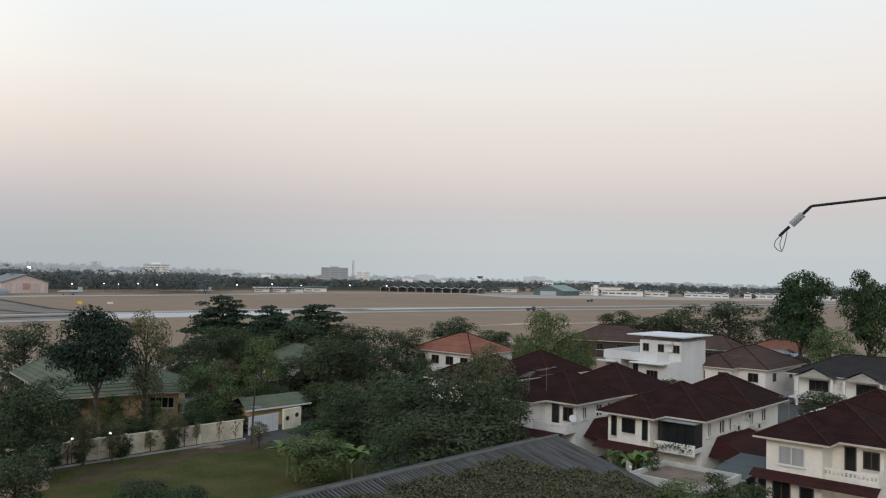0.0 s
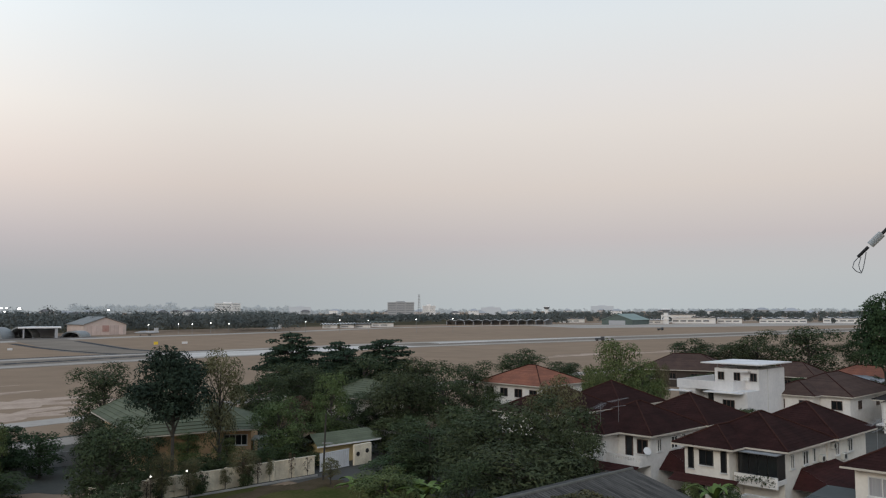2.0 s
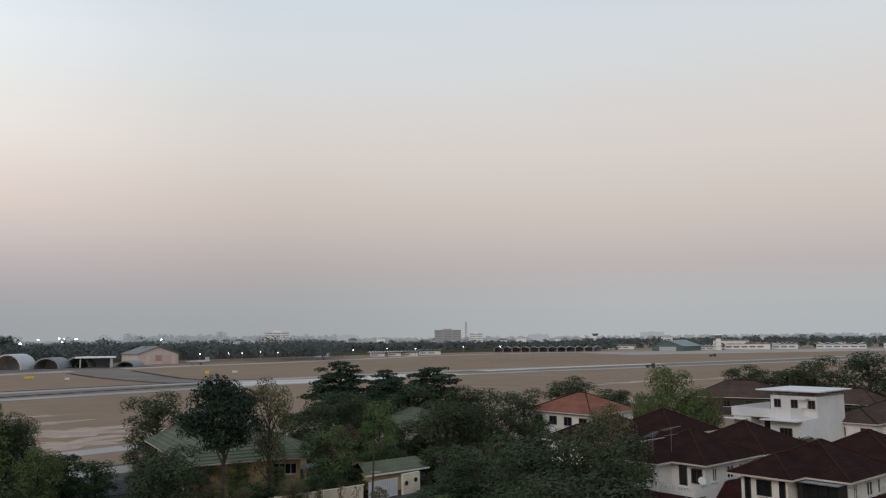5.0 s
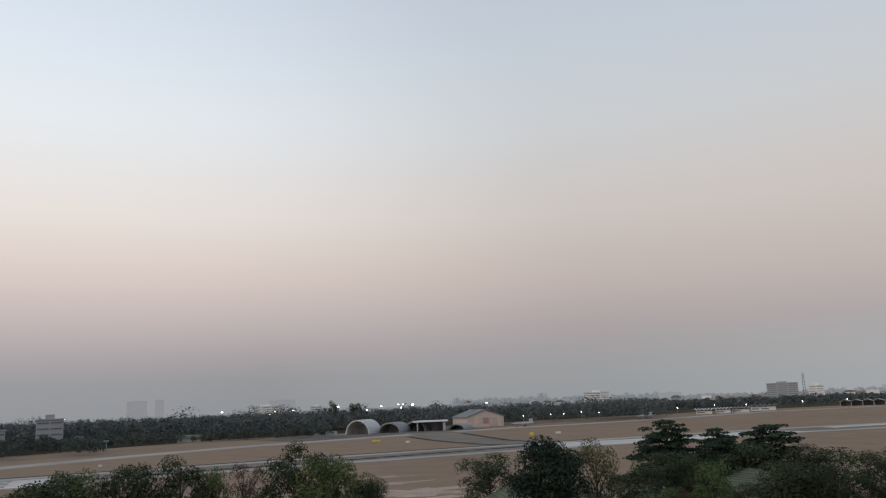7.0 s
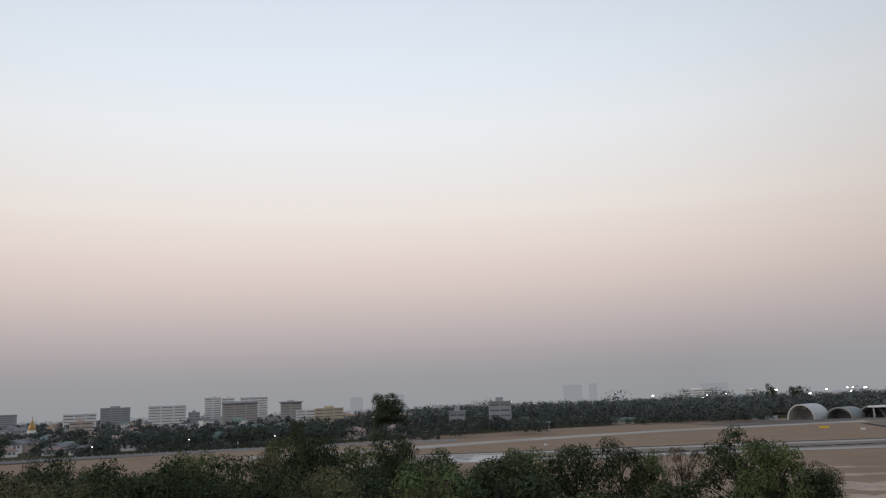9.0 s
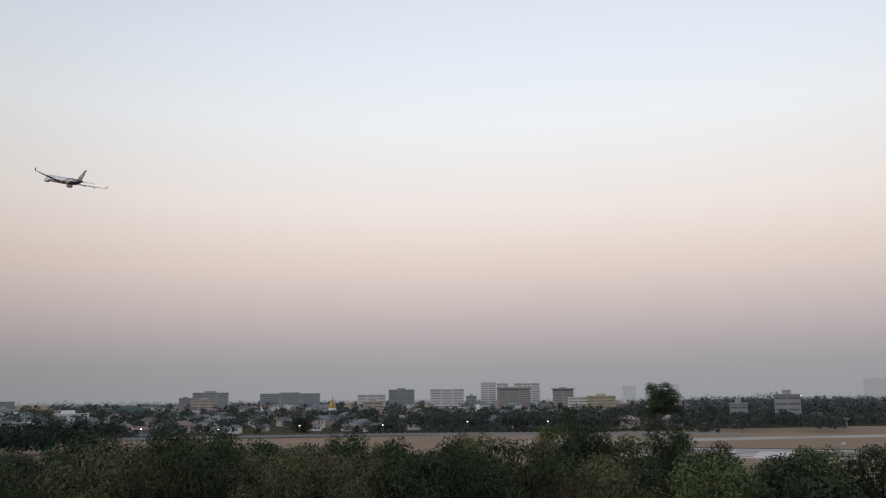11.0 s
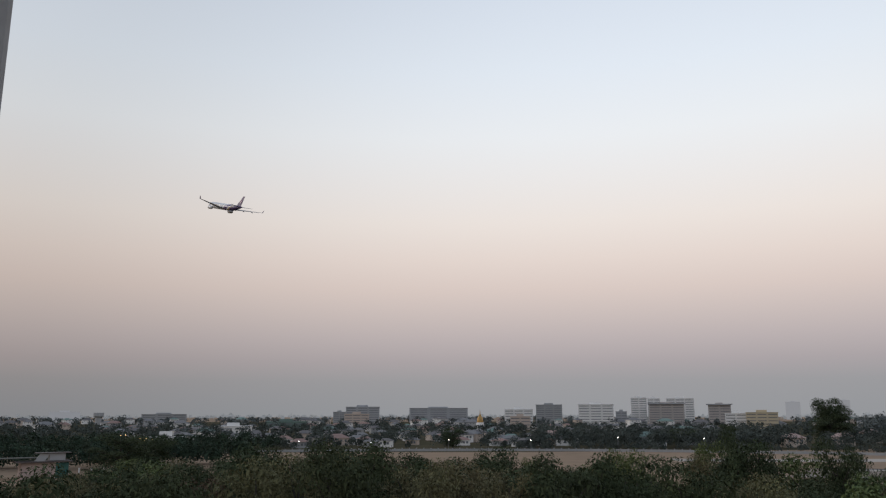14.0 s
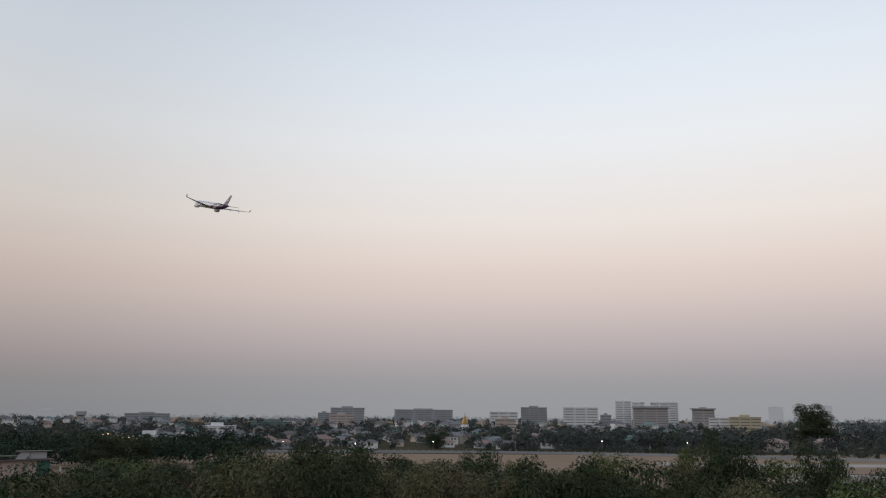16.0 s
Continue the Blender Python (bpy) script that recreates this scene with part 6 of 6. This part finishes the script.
for az, el, r in [(56.6, 0.02, 0.5), (55.2, 0.06, 0.8), (45.5, 0.07, 1.0), (42.3, -0.21, 1.2), (42.0, -0.04, 0.6), (40.8, -0.01, 1.2), (37.7, 0.13, 1.3), (35.7, -0.18, 1.1), (34.7, 0.05, 0.9),
                  (33.5, 0.11, 0.8), (33.2, 0.10, 0.7), (32.5, 0.07, 1.4), (33.3, -0.12, 0.8), (27.3, -0.02, 1.0)]:
    lamp_post(az, 800, 17 + 800 * math.tan(radians(el)), LAMPM, r * 0.85, "tall floodlight, lit, above the trees")
for az, el in [(24.8, -1.02), (22.9, -0.98), (22.0, -1.01), (20.8, -0.94), (19.6, -0.99), (14.4, -0.89), (10.0, -0.84), (6.6, -0.75), (12.0, -0.8), (4.0, -0.72)]:
    lamp_post(az, 570, 17 + 570 * math.tan(radians(el)), LAMPM, 0.30, "small apron lamp, lit, before the tree belt")
for az, el in [(99.1, -1.80), (94.2, -1.92), (88.8, -1.76), (83.1, -1.77), (77.2, -1.6), (71.6, -1.61)]:
    lamp_post(az, 395, 17 + 395 * math.tan(radians(el)), LAMPM, 0.2, "small street lamp, lit, at the field edge")
for az, el in [(110.6, -1.32), (109.4, -1.53), (109.1, -1.67), (109.0, -1.53), (110.3, -1.3), (108.6, -1.6)]:
    lamp_post(az, 300, 17 + 300 * math.tan(radians(el)), LAMPW, 0.2, "warm street lamp, lit, beside the trees")


# ---- airfield signs and parked aircraft ----
def sign(x, y, w, h, material, label):
    b = thing("airfield_sign", pose(x, y, 0, 0, 0, math.degrees(math.atan2(-x, y))), label, "sign")
    part("panel", boxes((-w / 2, w / 2, -0.1, 0.1, 0.3, 0.3 + h), bev=0.03), material, b)
    for s in (-0.4, 0.4):
        part("leg", boxes((s * w - 0.05, s * w + 0.05, -0.05, 0.05, 0, 0.3)), METAL, b)


def parked_jet(az, d, turn, ln):
    b = thing("parked_jet", facing(az, d, turn), "small grey parked jet on the apron", "aircraft")
    grey = mat("jet_grey", (0.46, 0.46, 0.46), (0.38, 0.39, 0.40), 0.4, 0.6)
    part("fuselage", rods(((-ln / 2, 0, 2), (-ln * 0.28, 0, 2.1), 0.15, 0.8), ((-ln * 0.28, 0, 2.1), (ln * 0.3, 0, 2.1), 0.8, 0.9), ((ln * 0.3, 0, 2.1), (ln / 2, 0, 2.2), 0.9, 0.5), n=10), grey, b)
    part("wing", boxes((-ln * 0.05, ln * 0.25, -ln * 0.33, ln * 0.33, 1.9, 2.05)), grey, b)
    part("fin", boxes((ln * 0.3, ln * 0.48, -0.1, 0.1, 2.6, 5.0)), grey, b)
    part("canopy", rods(((-ln * 0.25, 0, 2.8), (-ln * 0.05, 0, 2.9), 0.3, 0.45), n=8), FARGLASS, b)
    for x, y in ((-ln * 0.25, 0), (ln * 0.12, -1.2), (ln * 0.12, 1.2)):
        part("wheel", rods(((x, y - 0.15, 0.4), (x, y + 0.15, 0.4), 0.4)), DARKM, b)


parked_jet(24.9, 560, 20, 16)
parked_jet(16.6, 640, -10, 13)
for az, d in ((-14, 1200), (-17.5, 1180), (-19, 1220)):
    parked_jet(az, d, 15, 34)


def vehicle(az, d, z=0.0):
    b = thing("service_truck", facing(az, d, 20), "small dark service truck on the airfield", "vehicle")
    part("body", boxes((-2.4, 0.8, -0.9, 0.9, 0.6, 1.5), (0.82, 2.3, -0.9, 0.9, 0.6, 2.2), bev=0.08), mat("truck_paint", (0.06, 0.065, 0.07), (0.04, 0.045, 0.05), 1.0, 0.5), b)
    for x in (-1.5, 1.5):
        for y in (-0.9, 0.9):
            part("wheel", rods(((x, y - 0.12, 0.4), (x, y + 0.12, 0.4), 0.4)), DARKM, b)


vehicle(-6.3, 430)
vehicle(-10.4, 640)


# ---- airliner climbing away ----
def livery_material():
    """White front, purple and gold sweeps over the rear fuselage."""
    m = bpy.data.materials.new("airliner_livery")
    m.use_nodes = True
    nt = m.node_tree
    b = nt.nodes["Principled BSDF"]
    b.inputs["Roughness"].default_value = 0.35
    coord, sep, k, ramp = (nt.nodes.new(n) for n in ("ShaderNodeTexCoord", "ShaderNodeSeparateXYZ", "ShaderNodeMath", "ShaderNodeValToRGB"))
    k.operation = "MULTIPLY_ADD"
    k.inputs[1].default_value = 1.9
    nt.links.new(coord.outputs["Object"], sep.inputs[0])
    nt.links.new(sep.outputs["Z"], k.inputs[0])
    nt.links.new(sep.outputs["Y"], k.inputs[2])
    mr = nt.nodes.new("ShaderNodeMapRange")
    mr.inputs[1].default_value, mr.inputs[2].default_value = -34, 34
    nt.links.new(k.outputs[0], mr.inputs[0])
    nt.links.new(mr.outputs[0], ramp.inputs[0])
    cr = ramp.color_ramp
    cr.interpolation = "CONSTANT"
    stops = [(0.0, (0.06, 0.025, 0.12)), (0.27, (0.55, 0.42, 0.25)), (0.305, (0.74, 0.73, 0.72)), (0.33, (0.07, 0.03, 0.14)), (0.41, (0.45, 0.2, 0.35)), (0.425, (0.74, 0.73, 0.72))]
    while len(cr.elements) < len(stops):
        cr.elements.new(0.5)
    for e, (p, c) in zip(cr.elements, stops):
        e.position, e.color = p, (*c, 1)
    nt.links.new(ramp.outputs[0], b.inputs["Base Color"])
    return m


def surface(bm, root, tip, chord_r, chord_t, thick_r, thick_t):
    """A tapered wing slab: leading edges at root and tip, chords run back along -y."""
    rows = []
    span = (Vector(tip) - Vector(root)).normalized()
    up = Vector((0, 1, 0)).cross(span)
    up = up.normalized() if up.length > 0 else Vector((0, 0, 1))
    for p, c, t in ((root, chord_r, thick_r), (tip, chord_t, thick_t)):
        p = Vector(p)
        ring = [(0, 0), (-0.15 * c, t / 2), (-0.5 * c, t * 0.42), (-c, 0.02), (-c, -0.02), (-0.5 * c, -t * 0.38), (-0.15 * c, -t / 2)]
        rows.append([bm.verts.new(p + Vector((0, y, 0)) + up * z) for y, z in ring])
    n = len(rows[0])
    for i in range(n):
        bm.faces.new((rows[0][i], rows[0][(i + 1) % n], rows[1][(i + 1) % n], rows[1][i]))
    bm.faces.new(rows[0][::-1])
    bm.faces.new(rows[1])
    bmesh.ops.recalc_face_normals(bm, faces=bm.faces)
    return bm


def airliner():
    az, el, dist = 104.85, 14.15, 700.0
    p = polar(az, dist, 17 + dist * math.tan(radians(el)))
    b = thing("airliner", pose(p.x, p.y, p.z, 0, 0, az + 27) @ pose(0, 0, 0, 15, 2.5, 0), "white twin-engined airliner with purple tail, climbing, wheels up", "aircraft")
    white = mat("airliner_white", (0.74, 0.73, 0.72), (0.68, 0.67, 0.66), 0.2, 0.35)
    wingm = mat("wing_grey", (0.28, 0.28, 0.30), (0.22, 0.22, 0.24), 0.3, 0.45)
    purple = mat("tail_purple", (0.075, 0.03, 0.14), (0.06, 0.025, 0.11), 0.3, 0.4)
    bm = bmesh.new()
    prof = [(31.8, 0.05, -0.7), (31.2, 0.8, -0.55), (30.0, 1.5, -0.35), (28.0, 2.25, -0.12), (25.5, 2.7, 0), (22, 2.82, 0), (-10, 2.82, 0), (-16, 2.6, 0.2), (-22, 2.0, 0.7), (-27, 1.25, 1.3), (-31, 0.5, 1.8), (-31.9, 0.15, 1.9)]
    rings = []
    for y, r, z in prof:
        rings.append([bm.verts.new((r * math.cos(i * math.tau / 20), y, z + r * math.sin(i * math.tau / 20))) for i in range(20)])
    for q, s in zip(rings, rings[1:]):
        for i in range(20):
            bm.faces.new((q[i], s[i], s[(i + 1) % 20], q[(i + 1) % 20]))
    bm.faces.new(rings[0])
    bm.faces.new(rings[-1][::-1])
    bmesh.ops.recalc_face_normals(bm, faces=bm.faces)
    part("fuselage", bm, livery_material(), b, smooth=True)
    part("cockpit_window", boxes((-1.5, 1.5, 28.6, 29.5, 0.95, 1.5), bev=0.1), GLASS, b)
    for s in (-1, 1):
        part("window_row", boxes((s * 2.79 - 0.03, s * 2.79 + 0.03, -18, 24, 0.45, 0.75)), GLASS, b)
        w = bmesh.new()
        surface(w, (s * 2.2, 8.5, -1.3), (s * 29.2, -11.5, 1.6), 12.0, 2.6, 1.5, 0.3)
        part("wing", w, wingm, b)
        wl = bmesh.new()
        surface(wl, (s * 29.2, -11.6, 1.6), (s * 30.1, -13.4, 4.0), 2.5, 1.0, 0.25, 0.1)
        part("winglet", wl, purple, b)
        eng = rods(((s * 9.4, 10.6, -2.9), (s * 9.4, 9.6, -2.9), 1.35, 1.6), ((s * 9.4, 9.6, -2.9), (s * 9.4, 5.6, -2.9), 1.6, 1.45), ((s * 9.4, 5.6, -2.9), (s * 9.4, 3.4, -2.8), 1.45, 0.75), n=16)
        e = part("engine", eng, white, b)
        part("intake", rods(((s * 9.4, 10.55, -2.9), (s * 9.4, 10.63, -2.9), 1.15), n=16), DARKM, e)
        part("pylon", boxes((s * 9.4 - 0.2, s * 9.4 + 0.2, 2.5, 8.0, -1.6, -0.6)), white, e)
        st = bmesh.new()
        surface(st, (s * 0.8, -23.5, 1.6), (s * 9.7, -30.2, 2.4), 5.6, 2.0, 0.6, 0.2)
        part("tailplane", st, wingm, b)
        for k in range(3):
            x = s * (8 + 6 * k)
            part("flap_fairing", rods(((x, -2.5 - 4.2 * k, -0.95 + 0.55 * k), (x, -6.2 - 3.9 * k, -1.5 + 0.55 * k), 0.42, 0.12)), wingm, b)
    fin = bmesh.new()
    surface(fin, (0, -20.5, 2.2), (0, -29.8, 11.0), 8.4, 3.2, 0.7, 0.25)
    f = part("tail_fin", fin, purple, b)
    part("tail_emblem", rods(((-0.4, -28.2, 6.4), (0.4, -28.2, 6.4), 1.5), n=20), mat("emblem_pink", (0.45, 0.22, 0.38), (0.4, 0.3, 0.3), 1.0, 0.4), f)


airliner()


# ---- the balcony and what hangs before it ----
def balcony():
    wall = mat("grey_rendered_column", (0.40, 0.40, 0.40), (0.30, 0.30, 0.30), 1.5, 0.9, 0.3)
    p = polar(124.7, 2.2)
    ob = part("wall_column", boxes((-0.2, 0.2, -0.0, 0.5, 0, 20.5), bev=0.01), wall)
    ob.matrix_basis = pose(p.x, p.y, 0, 0, 0, 119.4)
    tagged(ob, "grey rendered corner column of the balcony", "column", kind="structure")
    slab = part("balcony_floor", boxes((-2.6, 3.2, -2.2, 1.1, 15.2, 15.45)), CONC)
    tagged(slab, "concrete balcony floor slab", "floor", kind="structure")
    back = part("wall_south", boxes((-2.6, 3.2, -2.4, -2.2, 0, 20.5)), WHITE)
    tagged(back, "plain building wall behind the balcony", "wall", kind="structure")
    side = part("wall_east", boxes((3.2, 3.4, -2.4, 1.6, 0, 20.5)), WHITE)
    tagged(side, "plain side wall of the balcony", "wall", kind="structure")


balcony()


def hook_wire():
    """Thin bent rod with a white sleeve and a loop of wire at its end, fixed to the side wall."""
    d = 2.6

    def at(az, el, dd=d):
        return polar(az, dd, 17 + dd * math.tan(radians(el)))

    b = thing("bent_rod", pose(0, 0, 0), "thin dark bent rod with white sleeve and wire loop", "rod")
    bend, tip = at(-24.64, 5.15), at(-22.72, 3.2)
    far = Vector((3.2, 1.4, 17.42))
    edge = at(-28.89, 5.6)
    part("rod", rods((edge, bend, 0.004), (bend, bend.lerp(tip, 0.42), 0.0045), (edge, far, 0.004)), DARKM, b)
    part("sleeve", rods((bend.lerp(tip, 0.27), bend.lerp(tip, 0.62), 0.0105), n=12), mat("white_sleeve", (0.62, 0.62, 0.58), (0.5, 0.5, 0.46), 20, 0.6), b)
    part("clip", rods((bend.lerp(tip, 0.68), tip, 0.005), n=6), DARKM, b)
    loop = bmesh.new()
    pts = [(-22.85, 3.3), (-22.5, 2.9), (-22.4, 2.55), (-22.6, 2.3), (-22.88, 2.17), (-23.0, 2.5), (-23.1, 2.95), (-23.2, 3.5)]
    for p, q in zip(pts, pts[1:]):
        rod(loop, at(*p), at(*q), 0.0013, n=5)
    pts = [(-22.9, 3.2), (-22.75, 2.7), (-22.8, 2.4), (-22.9, 2.2)]
    for p, q in zip(pts, pts[1:]):
        rod(loop, at(*p), at(*q), 0.0012, n=5)
    part("wire_loop", loop, METAL, b)


hook_wire()
for x, y, w, h, m, l in [(-206, 318, 1.9, 0.9, PAINT, "white airfield sign board"), (-168, 372, 2.0, 1.4, SIGNY, "yellow airfield sign board"), (-158, 382, 2.6, 1.0, PAINT, "white airfield sign board"), (-232, 330, 4.0, 0.9, SIGNY, "low yellow airfield marker"), (-252, 190, 1.3, 0.8, PAINT, "white airfield sign board")]:
    sign(x, y, w, h, m, l)
